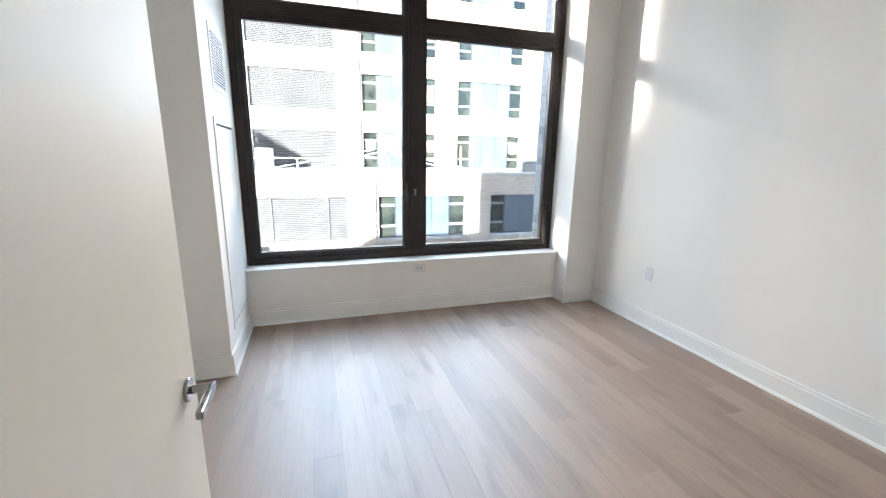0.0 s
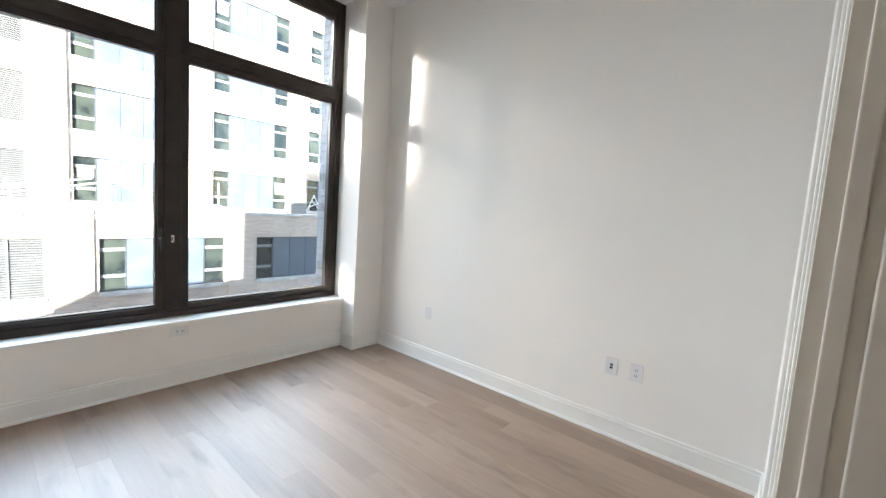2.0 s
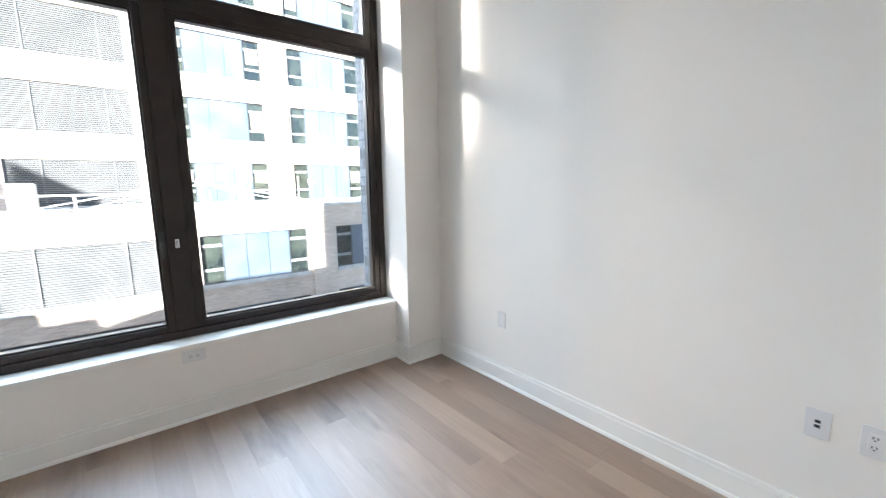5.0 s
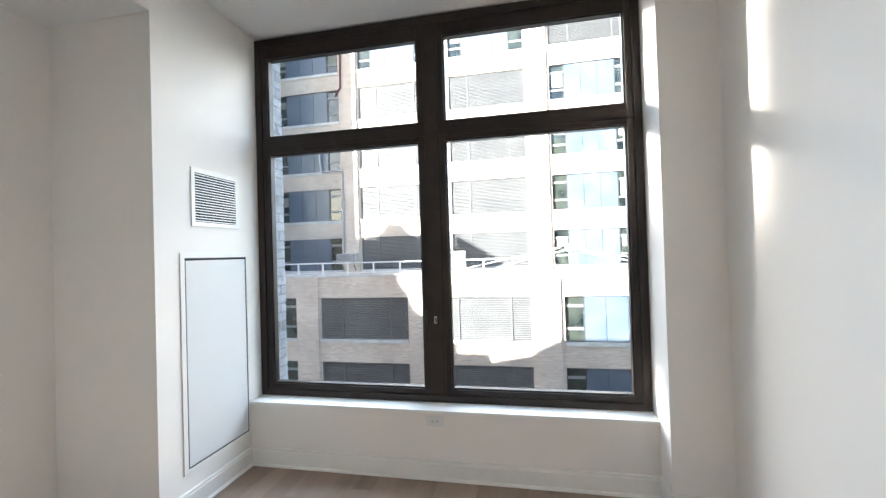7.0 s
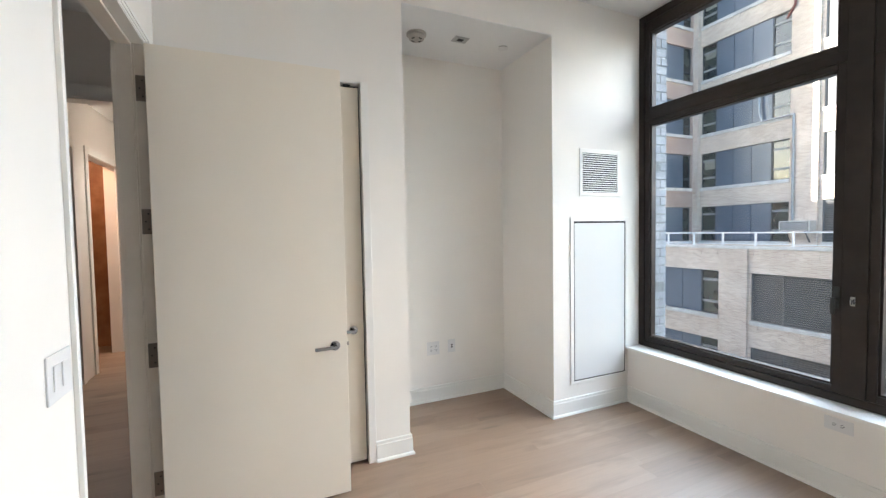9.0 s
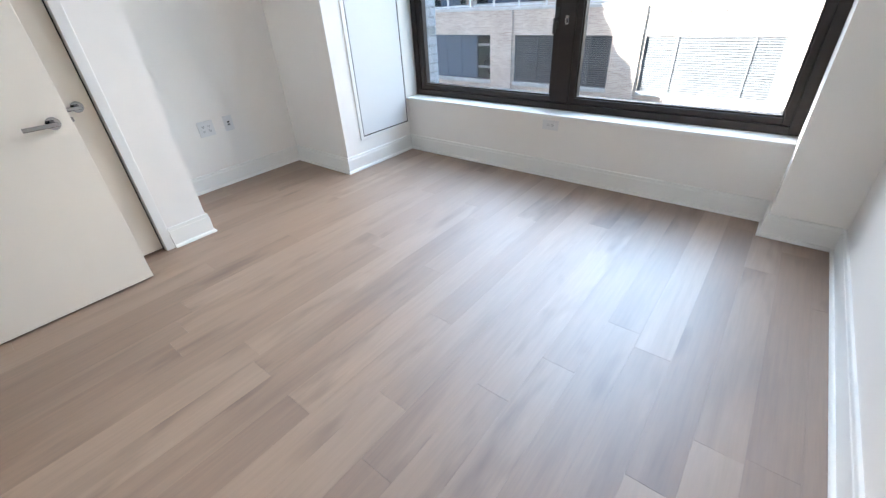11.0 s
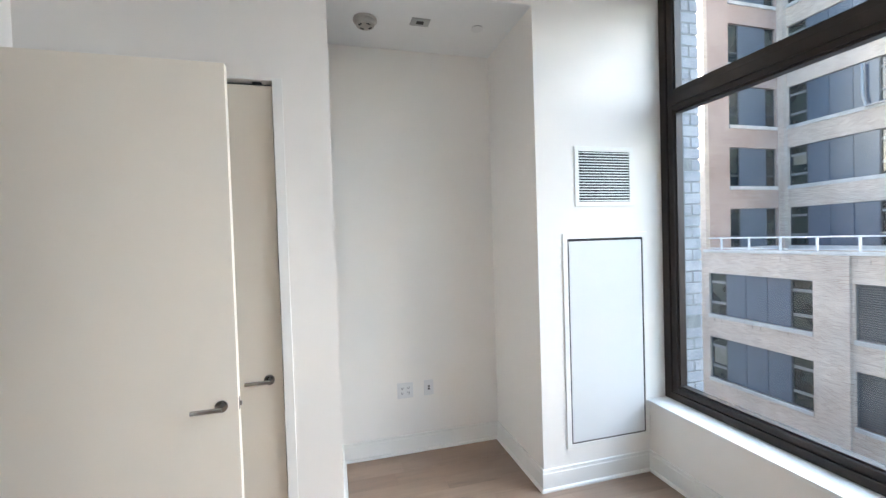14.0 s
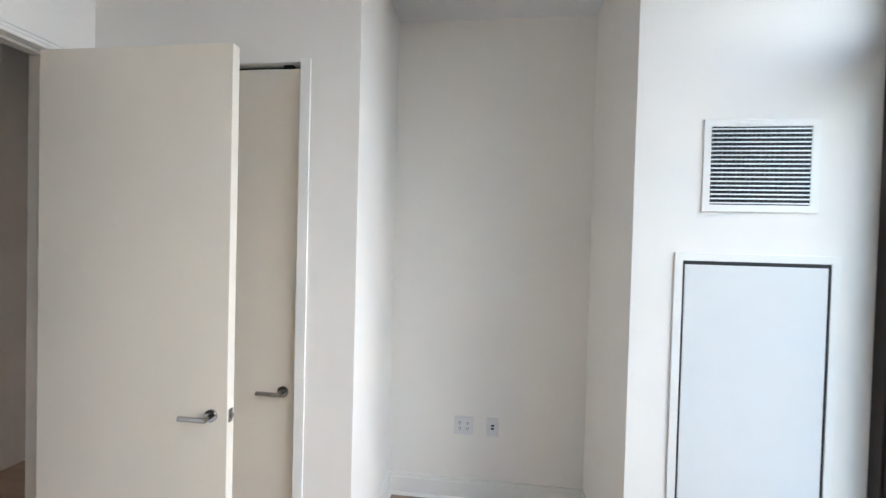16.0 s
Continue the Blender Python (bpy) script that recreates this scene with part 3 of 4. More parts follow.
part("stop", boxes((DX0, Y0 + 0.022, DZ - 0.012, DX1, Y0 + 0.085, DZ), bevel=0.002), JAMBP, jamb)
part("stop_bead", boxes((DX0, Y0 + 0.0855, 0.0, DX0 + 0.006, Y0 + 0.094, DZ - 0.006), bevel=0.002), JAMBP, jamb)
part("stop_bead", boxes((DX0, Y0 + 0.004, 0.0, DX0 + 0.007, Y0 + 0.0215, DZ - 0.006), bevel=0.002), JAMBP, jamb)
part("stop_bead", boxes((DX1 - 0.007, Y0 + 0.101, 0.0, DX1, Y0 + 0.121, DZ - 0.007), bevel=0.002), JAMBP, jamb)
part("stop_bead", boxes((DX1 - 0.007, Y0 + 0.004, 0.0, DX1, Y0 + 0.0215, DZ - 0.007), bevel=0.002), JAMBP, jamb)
for face, out in ((YS, 1), (0.46, -1)):
    for wide, deep, inner in ((0.050, 0.014, 0.032), (0.032, 0.009, 0.016), (0.016, 0.0055, 0.004)):
        a, b = sorted((face, face + out * deep))
        part("casing", boxes((DX0 - wide, a, 0.0, DX0 - inner, b, DZ + wide), bevel=0.002), TRIM, jamb)
        part("casing", boxes((DX1 + inner, a, 0.0, DX1 + wide, b, DZ + wide), bevel=0.002), TRIM, jamb)
        part("casing", boxes((DX0 - inner, a, DZ + inner, DX1 + inner, b, DZ + wide), bevel=0.002), TRIM, jamb)

closet_door = thing("door_2", pose(-0.032, CY0 + 0.012, 0.0), "plain off-white flush closet door, closed, set back in its frame", "door", kind="structure")
w2 = CY1 - CY0 - 0.033
part("leaf", boxes((-0.040, 0.004, 0.012, 0.0, w2, CZ - 0.027), bevel=0.002), DOORP, closet_door)
bm = rod(bmesh.new(), (0.0, w2 - 0.068, 0.893), (0.009, w2 - 0.068, 0.893), 0.027, 36)
part("rose", bm, CHROME, closet_door, "round chrome rose", True)
bm = rod(bmesh.new(), (0.009, w2 - 0.068, 0.893), (0.05, w2 - 0.068, 0.893), 0.010, 20)
box(bm, 0.041, w2 - 0.183, 0.884, 0.055, w2 - 0.056, 0.902, bevel=0.003)
part("lever", bm, CHROME, closet_door, "flat chrome lever handle")
cframe = thing("door_frame_2", pose(0, 0, 0), "white painted closet door frame with a narrow reveal", "door frame", kind="structure")
part("jamb", boxes((-0.13, CY1 - 0.014, 0.0, 0.010, CY1 + 0.036, CZ + 0.002), bevel=0.002), TRIM, cframe)
part("jamb", boxes((-0.13, CY0 - 0.036, 0.0, 0.010, CY0 + 0.012, CZ + 0.002), bevel=0.002), TRIM, cframe)
part("head", boxes((-0.13, CY0 + 0.012, CZ - 0.012, 0.003, CY1 - 0.014, CZ + 0.002), bevel=0.002), TRIM, cframe)
# gap above the leaf: its shade is a near-black strip
part("head_gap_strip", boxes((-0.12, CY0 + 0.012, CZ - 0.026, -0.055, CY1 - 0.014, CZ - 0.013)), GAP, cframe, "near-black strip painted as the shaded gap above the door")
part("strike", boxes((-0.060, CY1 - 0.115, CZ - 0.025, -0.026, CY1 - 0.070, CZ - 0.0115), bevel=0.001), SLOT, cframe)
# same near-black shade for the gap along the jamb
part("gap_strip", boxes((-0.120, CY1 - 0.0205, 0.0, -0.036, CY1 - 0.0145, CZ - 0.014)), GAP, cframe, "near-black strip painted as the shaded gap beside the door")
# black board gives the darkness of a closet that isn't built
structure("closet_dark_board", boxes((-0.16, CY0 - 0.03, -0.02, -0.135, CY1 + 0.03, CZ + 0.03)), VOID, "black board standing for the unlit closet behind its door", "wall")

# ---------------------------------------------------------------- the hall outside the room
HY, HZ = -0.685, 3.03
structure("hall_wall_south", boxes((-1.835, HY - 0.12, -0.02, 3.4, HY, HZ), (-3.10, HY - 0.12, -0.02, -2.715, HY, HZ), (-2.715, HY - 0.12, 2.45, -1.835, HY, HZ), (-5.5, HY - 0.12, -0.02, -4.05, HY, HZ), (-4.05, HY - 0.12, 2.45, -3.10, HY, HZ)), WALL,
          "white painted hall wall with two doorways", "wall")
structure("hall_wall_north", boxes((-5.5, 0.40, -0.02, -0.121, 0.46, HZ), (XE - 0.3, 0.40, -0.02, 3.4, 0.459, HZ)), WALL, "white painted hall wall", "wall")
structure("hall_wall_east", boxes((3.4, HY - 0.12, -0.02, 3.5, 0.46, HZ)), WALL, "white painted end wall of the hall", "wall")
structure("hall_wall_west", boxes((-5.6, HY - 0.12, -0.02, -5.5, 0.46, HZ)), WALL, "white painted end wall of the hall", "wall")
structure("hall_ceiling", boxes((-5.6, HY - 0.12, HZ, 3.5, 0.459, HZ + 0.1)), CEIL, "white painted hall ceiling in shade", "ceiling")
structure("hall_header", boxes((-0.99, HY + 0.001, 2.475, -0.87, 0.399, HZ - 0.001)), WALL, "painted header wall across the hall", "wall")
header_trim = thing("header_casing", pose(0, 0, 0), "painted flat casing under the hall header", "trim", kind="structure")
part("casing", boxes((-0.869, HY + 0.002, 2.465, -0.855, 0.398, 2.55), bevel=0.003), TRIM, header_trim)
part("soffit_board", boxes((-0.99, HY + 0.002, 2.455, -0.87, 0.398, 2.474), bevel=0.002), TRIM, header_trim)
bath_frame = thing("door_frame_4", pose(0, 0, 0), "white painted door frame beside the hall closet", "door frame", kind="structure")
part("casing", boxes((-2.78, HY, 0.0, -2.70, HY + 0.016, 2.535), bevel=0.002), TRIM, bath_frame)
part("casing", boxes((-1.85, HY, 0.0, -1.77, HY + 0.016, 2.535), bevel=0.002), TRIM, bath_frame)
part("casing", boxes((-2.70, HY, 2.455, -1.85, HY + 0.016, 2.535), bevel=0.002), TRIM, bath_frame)
part("jamb", boxes((-2.715, HY - 0.125, 0.0, -2.695, HY - 0.001, 2.45), bevel=0.002), TRIM, bath_frame)
for z in (0.27, 0.93, 1.60, 2.25):
    part("hinge", boxes((-2.697, HY - 0.075, z - 0.055, -2.691, HY - 0.030, z + 0.055), bevel=0.001), HINGE, bath_frame, "dark nickel hinge")
structure("bath_walls", boxes((-2.55, -2.4, -0.02, -1.5, -2.3, HZ), (-1.6, -2.4, -0.02, -1.5, HY - 0.12, HZ), (-2.595, -2.4, -0.02, -2.56, HY - 0.13, HZ), (-2.59, -2.4, HZ, -1.5, HY - 0.12, HZ + 0.1),
                              (-2.6, -2.4, -0.1, -1.5, -1.7, -0.013)), WALL, "unlit painted walls of the room beside the closet", "wall")
hall_frame = thing("door_frame_3", pose(0, 0, 0), "white painted door casing of the hall closet", "door frame", kind="structure")
for x0, x1 in ((-3.115, -3.035), (-4.115, -4.035)):
    part("casing", boxes((x0, HY, 0.0, x1, HY + 0.016, 2.535), bevel=0.002), TRIM, hall_frame)
    xi = -3.10 if x0 > -3.5 else -4.05
    part("jamb", boxes((xi - 0.02 * (x0 > -3.5), HY - 0.125, 0.0, xi + 0.02 * (x0 < -3.5), HY - 0.001, 2.45), bevel=0.002), TRIM, hall_frame)
part("casing", boxes((-4.035, HY, 2.455, -3.115, HY + 0.016, 2.535), bevel=0.002), TRIM, hall_frame)
structure("hall_closet_walls", boxes((-4.5, -1.75, -0.02, -2.7, -1.65, HZ), (-4.6, -1.75, -0.02, -4.5, HY - 0.12, HZ), (-2.7, -1.75, -0.02, -2.6, HY - 0.12, HZ),
                                     (-4.6, -1.75, HZ, -2.6, HY - 0.12, HZ + 0.1)), WARMWOOD, "brown closet walls under a warm lamp", "wall")
shelf = thing("closet_shelf", pose(-3.6, -1.43, 1.86), "brown wooden closet shelf with a hanging rail", "shelf")
part("board", boxes((-0.89, -0.21, -0.012, 0.89, 0.21, 0.012), bevel=0.002), WARMWOOD, shelf)
part("rail", rod(bmesh.new(), (-0.89, 0.06, -0.08), (0.89, 0.06, -0.08), 0.016), HINGE, shelf)
part("batten", boxes((-0.89, -0.215, -0.11, 0.89, -0.195, -0.012), bevel=0.002), WARMWOOD, shelf)

# ---------------------------------------------------------------- outside: the court and the building across it
LOWY, UPY, WINGX, WINGY = 22.33, 28.44, -16.31, 22.55
PITCH = 3.57
tagged(part("ground", boxes((-2500, -2500, -14.4, 2500, 2500, -14.0)), ASPHALT), "dark asphalt court far below", "ground", kind="structure")


def facade_window(parent, x, z, w, h, y):
    """A recessed dark window whose top left corner is at x, z on a face at y that looks to -y."""
    win = new("window")
    win.parent = parent
    part("pane", boxes((x + 0.05, y + 0.17, z - h + 0.05, x + w - 0.05, y + 0.18, z - 0.05)), PANE, win)
    part("frame", boxes((x, y + 0.12, z - h, x + 0.06, y + 0.20, z), (x + w - 0.06, y + 0.12, z - h, x + w, y + 0.20, z),
                        (x + 0.06, y + 0.12, z - h, x + w - 0.06, y + 0.20, z - h + 0.06), (x + 0.06, y + 0.12, z - 0.07, x + w - 0.06, y + 0.20, z)), WFRAME, win)
    for f in (0.25, 0.75):
        part("rail", boxes((x + 0.06, y + 0.13, z - h * f, x + w - 0.06, y + 0.19, z - h * (f - 0.06))), WRAIL, win)
    if random.random() < 0.55:
        part("blind", boxes((x + 0.16, y + 0.160, z - h * random.uniform(0.4, 0.69), x + w - 0.10, y + 0.168, z - h * 0.25)), BLIND, win)


def facade_bay(parent, x0, x1, z, y, kind):
    """One opening of a facade with its sill and the small blocks under it."""
    h = 2.28
    if kind == "louver":
        lou = new("louver")
        lou.parent = parent
        n = 24
        bm = bmesh.new()
        for i in range(n):
            zz = z - (i + 0.5) * h / n
            box(bm, x0 + 0.03, y + 0.10, zz - 0.024, x1 - 0.03, y + 0.15, zz + 0.020)
        for v in bm.verts:
            v.co.z += (v.co.y - y - 0.125) * 0.5
        tagged(part("slats", bm, LOUVER, lou), kind="stuff")
        w = x1 - x0
        for f in (0.006, 0.255, 0.80, 0.994):
            part("post", boxes((x0 + w * f - 0.03, y + 0.07, z - h, x0 + w * f + 0.03, y + 0.16, z)), LOUVER, lou)
        # black sheet puts the shade between the slats into colour
        part("backing", boxes((x0, y + 0.17, z - h, x1, y + 0.2, z)), VOID, lou)
    else:
        a, b = x0 + 0.95, x1 - 0.95
        facade_window(parent, x0, z, 0.95, h, y)
        facade_window(parent, b, z, 0.95, h, y)
        w = (b - a) / 3
        for i in range(3):
            part("panel", boxes((a + i * w + 0.012, y + 0.10, z - h + 0.01, a + (i + 1) * w - 0.012, y + 0.14, z - 0.01), bevel=0.004), PANEL, parent)
        part("panel_backing", boxes((a, y + 0.145, z - h, b, y + 0.2, z)), VOID, parent)
    part("sill", boxes((x0 - 0.02, y - 0.07, z - h - 0.20, x1 + 0.02, y + 0.2, z - h), bevel=0.01), STONE, parent, "pale stone sill")
    tagged(part("dentils", boxes(*((x0 + 0.25 + i * 0.42, y - 0.035, z - h - 0.40, x0 + 0.33 + i * 0.42, y + 0.02, z - h - 0.201) for i in range(int((x1 - x0 - 0.3) / 0.42)))), BRICK, parent), kind="stuff")


def wall_with_openings(x0, x1, z0, z1, y, openings, depth=0.3):
    """Brick face at y with square holes (x0, x1, z0, z1), cut into strips."""
    bm = bmesh.new()
    cuts = sorted({z0, z1, *(o[2] for o in openings), *(o[3] for o in openings)})
    for a, b in zip(cuts, cuts[1:]):
        holes = sorted((o[0], o[1]) for o in openings if o[2] <= a + 1e-6 and o[3] >= b - 1e-6)
        x = x0
        for h0, h1 in holes:
            if h0 > x:
                box(bm, x, y, a, h0, y + depth, b)
            x = h1
        if x < x1:
            box(bm, x, y, a, x1, y + depth, b)
    return bm


H = 2.28
UP_ROWS = [2.92 + PITCH * i for i in range(6)]
LOW_ROWS = [-0.70 - PITCH * i for i in range(3)]
BAYS = ((-15.95, -10.82, "window"), (-9.30, -4.20, "louver"), (-2.75, 2.30, "louver"), (3.90, 8.85, "window"), (10.45, 15.32, "window"), (16.95, 22.0, "window"))

upper = thing("apartment_building", pose(0, 0, 0), "tall buff brick apartment building with louvers and blue-grey panels", "building")
holes = [(a, b, z - H, z) for a, b, _ in BAYS for z in UP_ROWS]
part("wall", wall_with_openings(WINGX + 0.05, 30.0, 0.0, 26.0, UPY, holes), BRICK, upper)
for i, z in enumerate(UP_ROWS):
    for j, (a, b, kind) in enumerate(BAYS):
        if i == 4 and j in (1, 2, 3):
            kind = "louver" if j == 3 else "window"
        facade_bay(upper, a, b, z, UPY, kind)
for a in (-10.08, 3.1, 9.65, 16.13):
    part("pilaster", boxes((a - 0.62, UPY - 0.14, 0.35, a + 0.62, UPY + 0.02, 26.0)), BRICK, upper)
part("roof", boxes((WINGX, UPY + 0.3, 25.5, 30.0, UPY + 12, 25.8), (WINGX, UPY + 0.3, 0.0, 30.0, UPY + 0.6, 25.5)), ROOF, upper)

lower = thing("terrace_building", pose(0, 0, 0), "low buff brick wing with louvers, windows and a roof terrace", "building")
holes = [(a, b, z - H, z) for a, b, _ in BAYS for z in LOW_ROWS]
part("wall", wall_with_openings(WINGX + 0.06, 30.0, -14.0, 0.45, LOWY, holes), BRICK, lower)
for z in LOW_ROWS[:2]:
    for a, b, kind in BAYS:
        facade_bay(lower, a, b, z, LOWY, kind)
part("backing", boxes((WINGX + 0.1, LOWY + 0.35, -14.0, 30.0, LOWY + 0.6, 0.0)), VOID, lower)
part("roof", boxes((WINGX, LOWY + 0.3, 0.0, 30.0, UPY, 0.12)), ROOF, lower)
part("coping", boxes((WINGX + 0.02, LOWY - 0.06, 0.45, 30.0, LOWY + 0.36, 0.60), bevel=0.02), STONE, lower, "pale stone coping")
tagged(part("dentils", boxes(*((-16.0 + i * 0.42, LOWY - 0.035, 0.10, -15.92 + i * 0.42, LOWY + 0.02, 0.30) for i in range(104))), BRICK, lower), kind="stuff")
for a in (-10.05, -3.50, 3.10, 9.65):
    part("pilaster", boxes((a - 0.62, LOWY - 0.10, -14.0, a + 0.62, LOWY + 0.02, 0.44)), BRICK, lower)

tower = thing("tower_building", pose(0, 0, 0), "rose and buff brick corner tower beside the terrace", "building")
holes = [(-18.15, -17.32, z - H, z) for z in UP_ROWS + LOW_ROWS[:2]]
part("wall", wall_with_openings(-26.0, WINGX, -14.0, 26.0, WINGY, holes), BRICK, tower)
for z in UP_ROWS + LOW_ROWS[:2]:
    facade_window(tower, -18.15, z, 0.83, H, WINGY)
    part("panel", boxes((-19.3, WINGY - 0.05, z - H + 0.01, -18.16, WINGY - 0.01, z - 0.01), bevel=0.004), PANEL, tower)
    part("sill", boxes((-19.4, WINGY - 0.10, z - H - 0.2, -17.25, WINGY + 0.1, z - H), bevel=0.01), STONE, tower)
# east face, turned so that it looks to +x
east = new("east_face")
east.parent, east.matrix_basis = tower, Matrix.Translation((WINGX, WINGY, 0)) @ Matrix.Rotation(math.pi / 2, 4, "Z")
holes = [(1.82, 5.45, z - H, z) for z in UP_ROWS]
part("face_wall", wall_with_openings(0.302, UPY - WINGY, 0.0, 26.0, 0.0, holes), BRICK_PINK, east)
for z in UP_ROWS:
    for a, w in ((1.82, 0.85), (4.72, 0.73)):
        part("pane", boxes((a + 0.05, 0.17, z - H + 0.05, a + w - 0.05, 0.18, z - 0.05)), PANE, east)
        part("frame", boxes((a, 0.12, z - H, a + 0.06, 0.2, z), (a + w - 0.06, 0.12, z - H, a + w, 0.2, z), (a + 0.06, 0.12, z - 0.07, a + w - 0.06, 0.2, z),
                            (a + 0.06, 0.13, z - H * 0.74, a + w - 0.06, 0.19, z - H * 0.69), (a + 0.06, 0.12, z - H, a + w - 0.06, 0.2, z - H + 0.06)), WFRAME, east)
    part("panel", boxes((2.67, 0.10, z - H + 0.01, 4.72, 0.16, z - 0.01), bevel=0.004), PANEL, east)
    part("sill", boxes((1.8, -0.07, z - H - 0.2, 5.47, 0.2, z - H), bevel=0.01), STONE, east)
part("corner_pier", boxes((UPY - WINGY - 0.32, -0.32, 0.3, UPY - WINGY + 0.02, 0.02, 26.0)), BRICK, east)

railing = thing("terrace_railing", pose(0, 0, 0), "white metal railing along the roof terrace", "railing")
part("top_rail", boxes((WINGX + 0.1, LOWY + 0.26, 1.20, 3.2, LOWY + 0.32, 1.27), bevel=0.01), WHITE_METAL, railing)
part("bottom_rail", boxes((WINGX + 0.1, LOWY + 0.27, 0.66, 3.2, LOWY + 0.31, 0.70)), WHITE_METAL, railing)
post = part("post", boxes((-0.04, LOWY + 0.25, 0.58, 0.04, LOWY + 0.33, 1.21), bevel=0.006), WHITE_METAL, railing)
post.location.x = -15.4
for i in range(1, 13):
    o = new("post", post.data)
    o.parent, o.location.x = railing, -15.4 + 1.53 * i


def ac_unit(m, w, h, d, label):
    ob = thing("air_conditioner", m, label, "air conditioner")
    part("case", boxes((-w / 2, -d, 0, w / 2, 0, h), bevel=0.02), CASE, ob)
    part("front_panel", boxes((-w * 0.45, -d - 0.008, h * 0.1, w * 0.45, -d + 0.001, h * 0.9)), LOUVER, ob)
    bm = bmesh.new()
    for i in range(9):
        z = h * (0.14 + 0.08 * i)
        box(bm, -w * 0.42, -d - 0.018, z, w * 0.42, -d - 0.0085, z + h * 0.035)
    part("grille_bars", bm, PIPE, ob)
    return ob


ac = ac_unit(pose(-10.2, UPY - 0.14, 1.24), 1.45, 0.56, 0.6, "white window air conditioner on brackets at the brick wall")
bm = bmesh.new()
for x in (-0.45, 0.45):
    rod(bm, (x, -0.52, 0.0), (x, 0.0, -0.62), 0.03, 8)
    rod(bm, (x, -0.56, -0.015), (x, 0.0, -0.015), 0.03, 8)
part("brackets", bm, WFRAME, ac)
ac_unit(pose(-2.90, 24.9, 0.12), 0.80, 1.74, 0.45, "tall pale rooftop condenser unit standing on the terrace roof")
ac_unit(pose(-1.78, 24.9, 0.12), 0.86, 1.60, 0.55, "weathered rooftop condenser unit beside a taller one")
ac_unit(pose(13.85, 24.7, 0.12), 1.05, 1.15, 0.60, "low grey rooftop unit on the roof of the terrace")


def pipe_run(name, points, radius, mat, label):
    ob = thing(name, pose(0, 0, 0), label, "pipe")
    bm = bmesh.new()
    for a, b in zip(points, points[1:]):
        rod(bm, a, b, radius, 10)
    for p in points:
        bmesh.ops.create_uvsphere(bm, u_segments=10, v_segments=6, radius=radius * 1.02, matrix=Matrix.Translation(p))
    part("pipe", bm, mat, ob)


pipe_run("drain_pipe", [(-10.55, UPY - 0.22, 1.9), (-10.55, UPY - 0.22, 7.75), (-12.2, UPY - 0.12, 7.75), (-12.35, UPY - 0.12, 8.4), (-12.35, UPY - 0.12, 9.9)],
         0.06, PIPE, "thin grey drain pipe bent round a window")
pipe_run("red_pipe", [(-10.95, UPY - 0.14, 13.2), (-10.55, UPY - 0.24, 13.7), (-10.45, UPY - 0.24, 26.0)], 0.07, RED_PIPE, "dark red pipe running up the brick wall")


def dish(m, r):
    ob = thing("satellite_dish", m, "small white satellite dish on a roof mast", "antenna", "roof dishes")
    part("mast", rod(bmesh.new(), (0, 0, 0), (0, 0, 1.5), 0.03, 8), WHITE_METAL, ob)
    bm = bmesh.new()
    bmesh.ops.create_uvsphere(bm, u_segments=20, v_segments=12, radius=r, matrix=Matrix.Translation((0, -0.05, 1.6)) @ Matrix.Diagonal((1, 0.3, 1, 1)))
    part("reflector", bm, WHITE_METAL, ob)
    part("arm", rod(bmesh.new(), (0, -0.05, 1.45), (0, -0.5, 1.6), 0.015, 6), WHITE_METAL, ob)
    return ob


d0 = dish(pose(4.35, 23.6, 0.12), 0.22)
for x, y, a in ((4.75, 23.9, 20), (9.9, 24.2, 15)):
    copy_thing(d0, pose(x, y, 0.12, 0, 0, a))
for a, b in (((-1.2, 23.2, 0.75), (3.9, 23.6, 1.75)), ((0.6, 23.4, 0.8), (4.2, 23.7, 1.6)), ((4.3, 23.5, 1.7), (9.2, 23.7, 0.8)), ((5.0, 23.8, 1.45), (8.2, 23.6, 0.75)),
             ((6.2, 23.4, 0.62), (6.6, 23.4, 1.9)), ((8.9, 23.4, 0.62), (8.9, 23.4, 2.0)), ((12.4, 23.6, 0.62), (13.6, 23.6, 1.5)),
             ((14.55, 24.5, 0.6), (15.15, 24.5, 1.80)), ((15.75, 24.5, 0.6), (15.15, 24.6, 1.80)), ((14.75, 24.45, 1.0), (15.6, 24.45, 1.35)), ((15.55, 24.4, 0.8), (14.9, 24.4, 1.45))):
    ob = thing("roof_pole", pose(0, 0, 0), "thin white metal pole of the rooftop antennas", "pole", "roof poles")
    part("pole", rod(bmesh.new(), a, b, 0.03, 8), WHITE_METAL, ob)
    low = a if a[2] < b[2] else b
    part("foot", rod(bmesh.new(), (low[0], low[1], 0.12), low, 0.03, 8), WHITE_METAL, ob)

# ---------------------------------------------------------------- the building that the room is in
own = thing("home_building", pose(0, 0, 0), "brick front of the building that holds the room", "building")
part("wall", boxes((-10.9, 4.25, -14.0, 0.048, 4.40, 15.0), (WX1 - 0.052, 4.25, -14.0, 14.0, 4.40, 15.0), (0.048, 4.25, 3.33, WX1 - 0.052, 4.40, 15.0),
                   (0.048, 4.25, -14.0, WX1 - 0.052, 4.40, SILL + 0.01)), MORTAR, own)
# unseen masses, sized to block the sun and shade the facade across
part("roof", boxes((-10.9, -10.0, 3.62, 14.0, 4.25, 15.0)), ROOF, own)
part("low_shadow_mass", boxes((-25.6, 0.0, -14.0, -10.9, 4.40, 4.30)), BRICK, own)
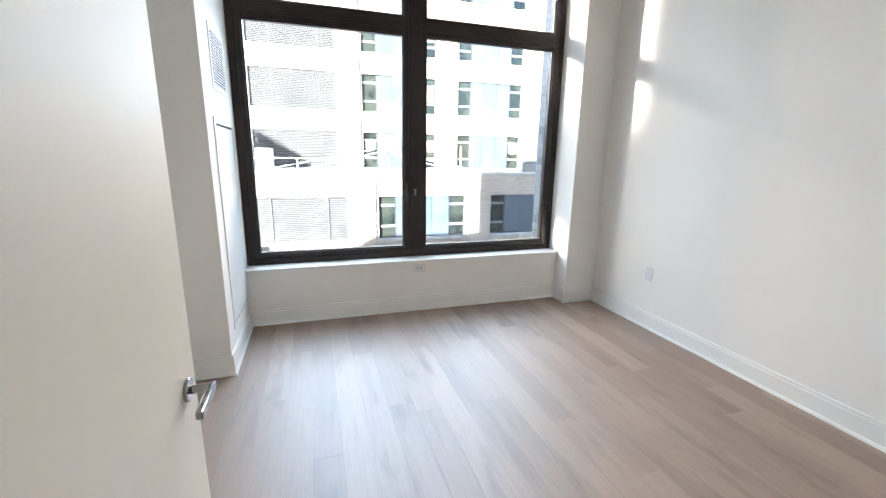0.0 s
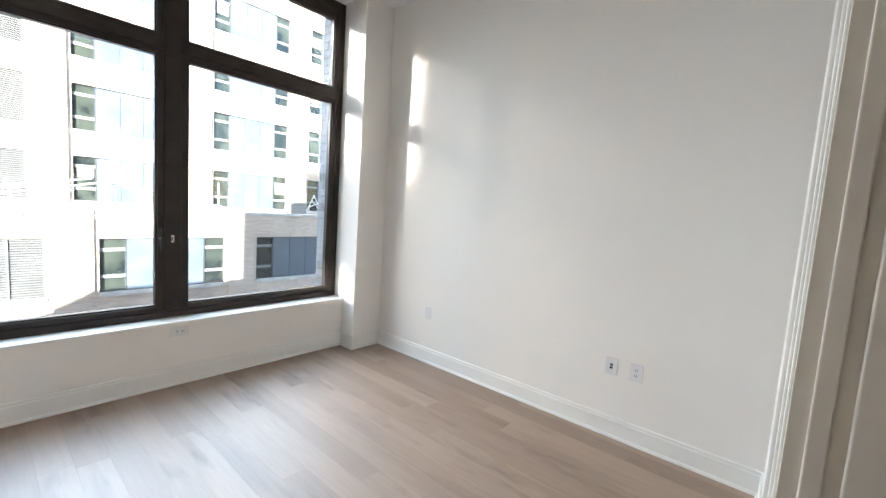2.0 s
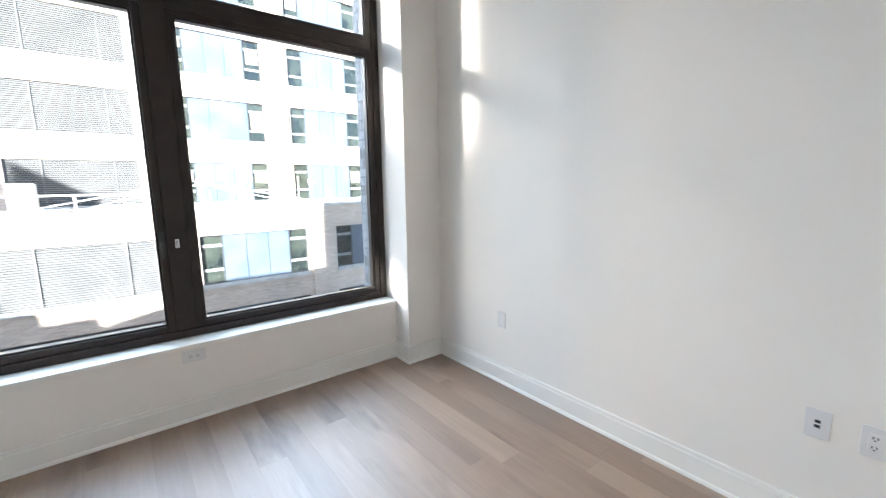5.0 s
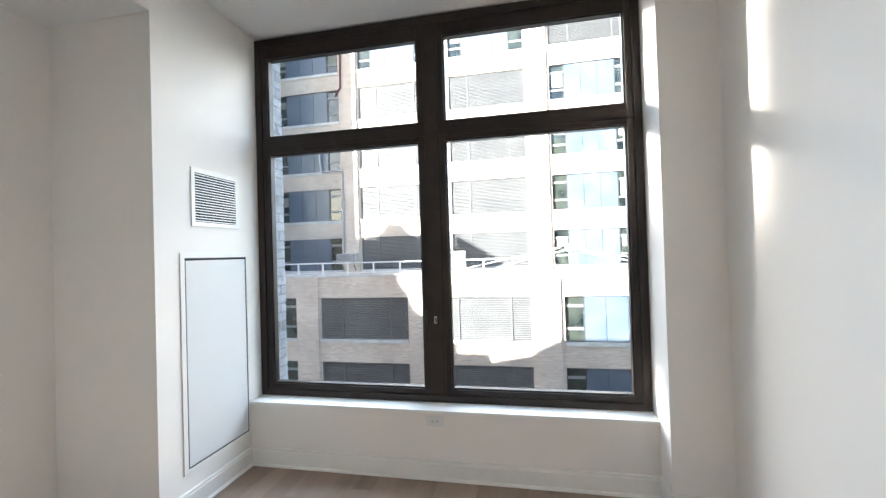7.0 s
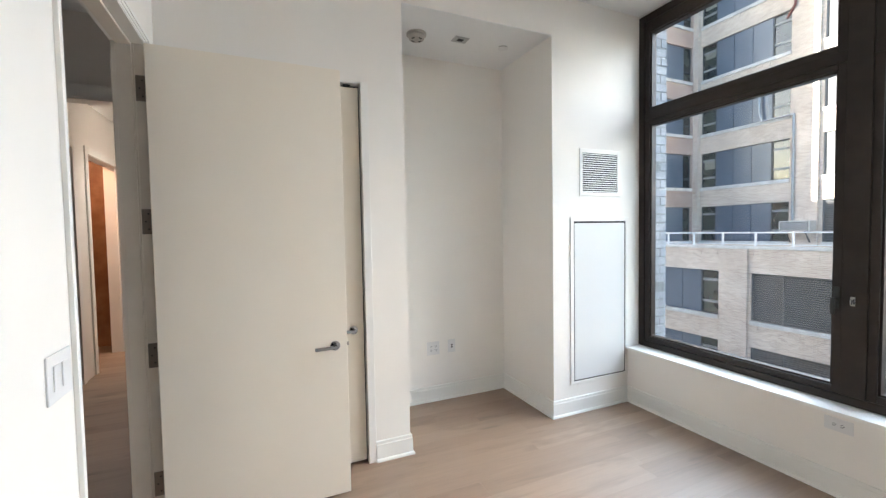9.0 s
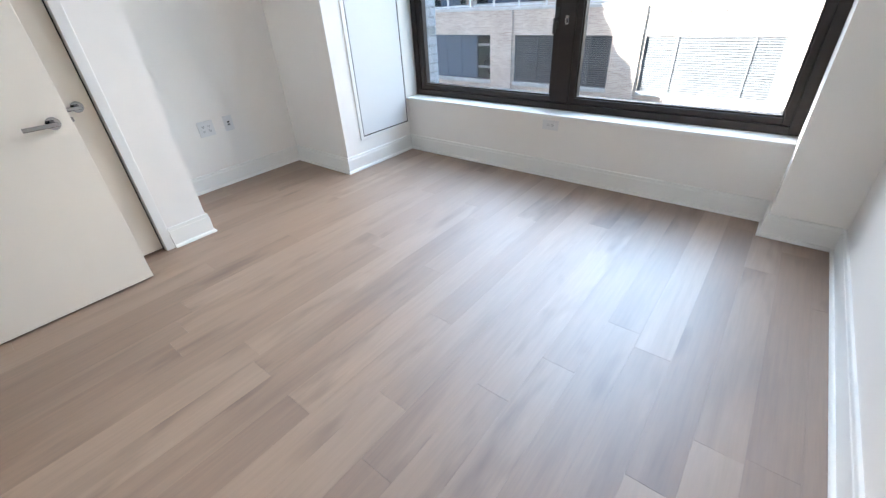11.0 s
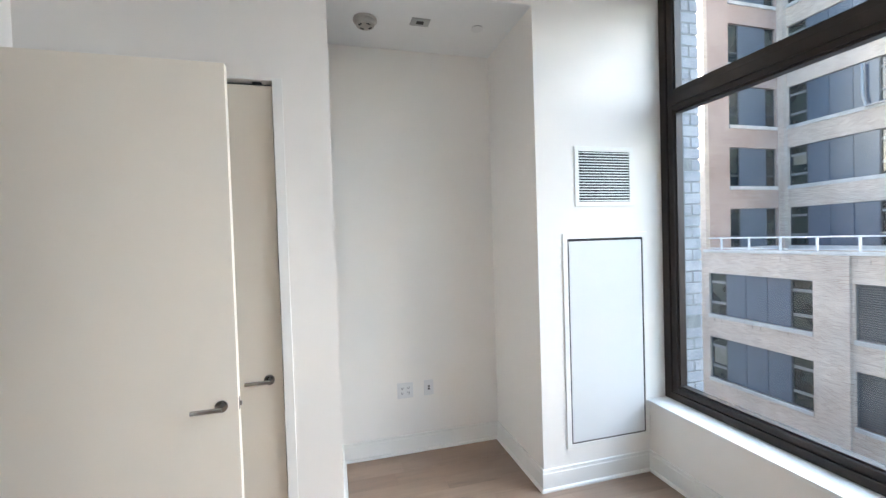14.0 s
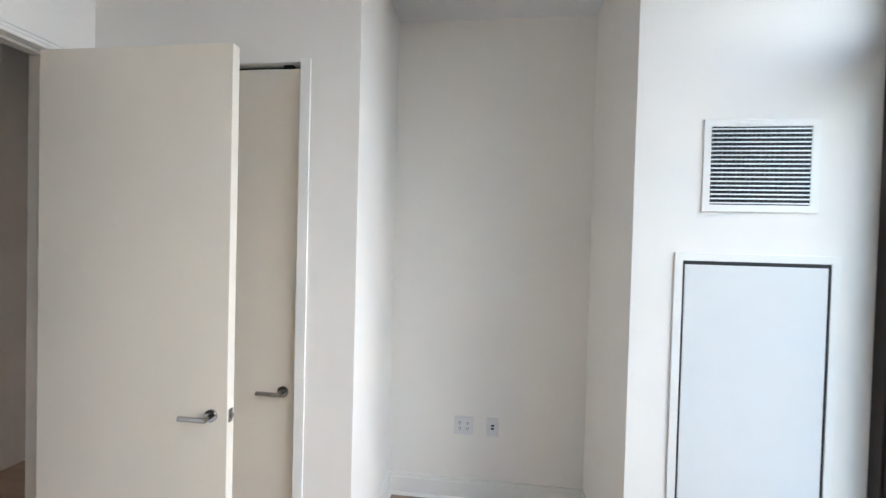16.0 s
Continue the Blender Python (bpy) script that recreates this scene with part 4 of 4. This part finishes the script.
part("far_shadow_wall", boxes((-60.0, 4.12, -14.0, -25.6, 4.40, 10.4), (-39.0, 4.12, 10.4, -32.0, 4.40, 14.1), (-32.0, 4.12, 10.4, -30.4, 4.40, 13.2)), BRICK, own)


def shadow_block(name, x0, x1, foot, top0, top1):
    """An unseen wall with a sloping top, added to cast part of a shadow edge."""
    bm = boxes((x0, 4.16, foot, x1, 4.40, foot + 1.0))
    for v in bm.verts:
        if v.co.z > foot + 0.5:
            v.co.z = top0 if v.co.x < (x0 + x1) / 2 else top1
    part(name, bm, BRICK, own)


# unseen steps added to draw the shadow edge on the terrace building
for x0, x1, top0, top1 in ((-25.6, -25.0, 8.67, 7.9), (-25.0, -24.5, 7.9, 7.0), (-24.5, -23.85, 7.0, 6.6), (-23.85, -23.5, 6.5, 5.4), (-23.5, -22.4, 5.35, 5.3),
                           (-22.4, -20.7, 4.75, 4.75), (-20.3, -18.5, 4.36, 4.7), (-18.5, -16.8, 4.7, 5.55), (-16.8, -10.9, 5.55, 5.5)):
    shadow_block("shadow_step", x0, x1, 4.25, top0, top1)
shadow_block("shadow_wedge", -30.4, -27.5, 10.35, 14.1, 12.4)
# unseen wedge that casts the peaked shadow on the upper facade
bm = boxes((-36.05, 4.14, 14.05, -33.3, 4.40, 15.06))
for v in bm.verts:
    if v.co.z > 15.0:
        v.co.x = -34.65 + (v.co.x + 34.65) * 0.27
part("shadow_peak", bm, BRICK, own)

# ---------------------------------------------------------------- many small pieces: floor planks and reveal bricks
floor = tagged(part("floor", boxes((NX - 0.05, 0.40, -0.25, XE + 0.05, YN + 0.1, -0.013), (-5.55, -1.7, -0.25, 3.45, 0.40, -0.013)), SUBFLOOR),
               "pale brown oak plank floor with fine joints", "floor", kind="structure")
PW = 0.140
JOINT = {7: 2.47, 12: 2.18, 11: 1.50, 13: 1.72, 15: 1.97, 21: 2.22, 5: 1.427, 8: 1.55}


def plank(x0, x1, y0, y1):
    bm = boxes((x0 + 0.0001, y0 + 0.0003, -0.013, x1 - 0.0001, y1 - 0.0003, 0.0))
    top = [e for e in bm.edges if all(v.co.z > -0.001 for v in e.verts)]
    bmesh.ops.bevel(bm, geom=top, offset=0.0004, segments=1, affect="EDGES")
    part("plank", bm, OAK, floor)


rng = random.Random(7)
for row in range(-6, 24):
    x0 = 0.07 + (row - 0) * PW
    x1 = x0 + PW
    x0c, x1c = max(x0, NX - 0.02), min(x1, XE + 0.02)
    if x1c - x0c < 0.01:
        continue
    lo, hi = (NY0 - 0.03, NY1 + 0.03) if x1 <= 0.02 else (-0.75, YN + 0.02)
    y = JOINT.get(row, rng.uniform(0.6, 2.6))
    cuts = [y]
    while cuts[0] > lo:
        cuts.insert(0, cuts[0] - rng.uniform(1.1, 2.1))
    while cuts[-1] < hi:
        cuts.append(cuts[-1] + rng.uniform(1.1, 2.1))
    for a, b in zip(cuts, cuts[1:]):
        a, b = max(a, lo), min(b, hi)
        if b - a > 0.04:
            plank(x0c, x1c, a, b)
for row in range(-40, -6):
    x0 = 0.07 + row * PW
    a = rng.uniform(-1.6, -0.6)
    for y0, y1 in ((-1.65, a), (a, 0.41)):
        plank(x0, x0 + PW, y0, y1)
for row in range(-6, -1):
    x0 = 0.07 + row * PW
    plank(x0, x0 + PW, -1.65, 0.41)

shared = {}


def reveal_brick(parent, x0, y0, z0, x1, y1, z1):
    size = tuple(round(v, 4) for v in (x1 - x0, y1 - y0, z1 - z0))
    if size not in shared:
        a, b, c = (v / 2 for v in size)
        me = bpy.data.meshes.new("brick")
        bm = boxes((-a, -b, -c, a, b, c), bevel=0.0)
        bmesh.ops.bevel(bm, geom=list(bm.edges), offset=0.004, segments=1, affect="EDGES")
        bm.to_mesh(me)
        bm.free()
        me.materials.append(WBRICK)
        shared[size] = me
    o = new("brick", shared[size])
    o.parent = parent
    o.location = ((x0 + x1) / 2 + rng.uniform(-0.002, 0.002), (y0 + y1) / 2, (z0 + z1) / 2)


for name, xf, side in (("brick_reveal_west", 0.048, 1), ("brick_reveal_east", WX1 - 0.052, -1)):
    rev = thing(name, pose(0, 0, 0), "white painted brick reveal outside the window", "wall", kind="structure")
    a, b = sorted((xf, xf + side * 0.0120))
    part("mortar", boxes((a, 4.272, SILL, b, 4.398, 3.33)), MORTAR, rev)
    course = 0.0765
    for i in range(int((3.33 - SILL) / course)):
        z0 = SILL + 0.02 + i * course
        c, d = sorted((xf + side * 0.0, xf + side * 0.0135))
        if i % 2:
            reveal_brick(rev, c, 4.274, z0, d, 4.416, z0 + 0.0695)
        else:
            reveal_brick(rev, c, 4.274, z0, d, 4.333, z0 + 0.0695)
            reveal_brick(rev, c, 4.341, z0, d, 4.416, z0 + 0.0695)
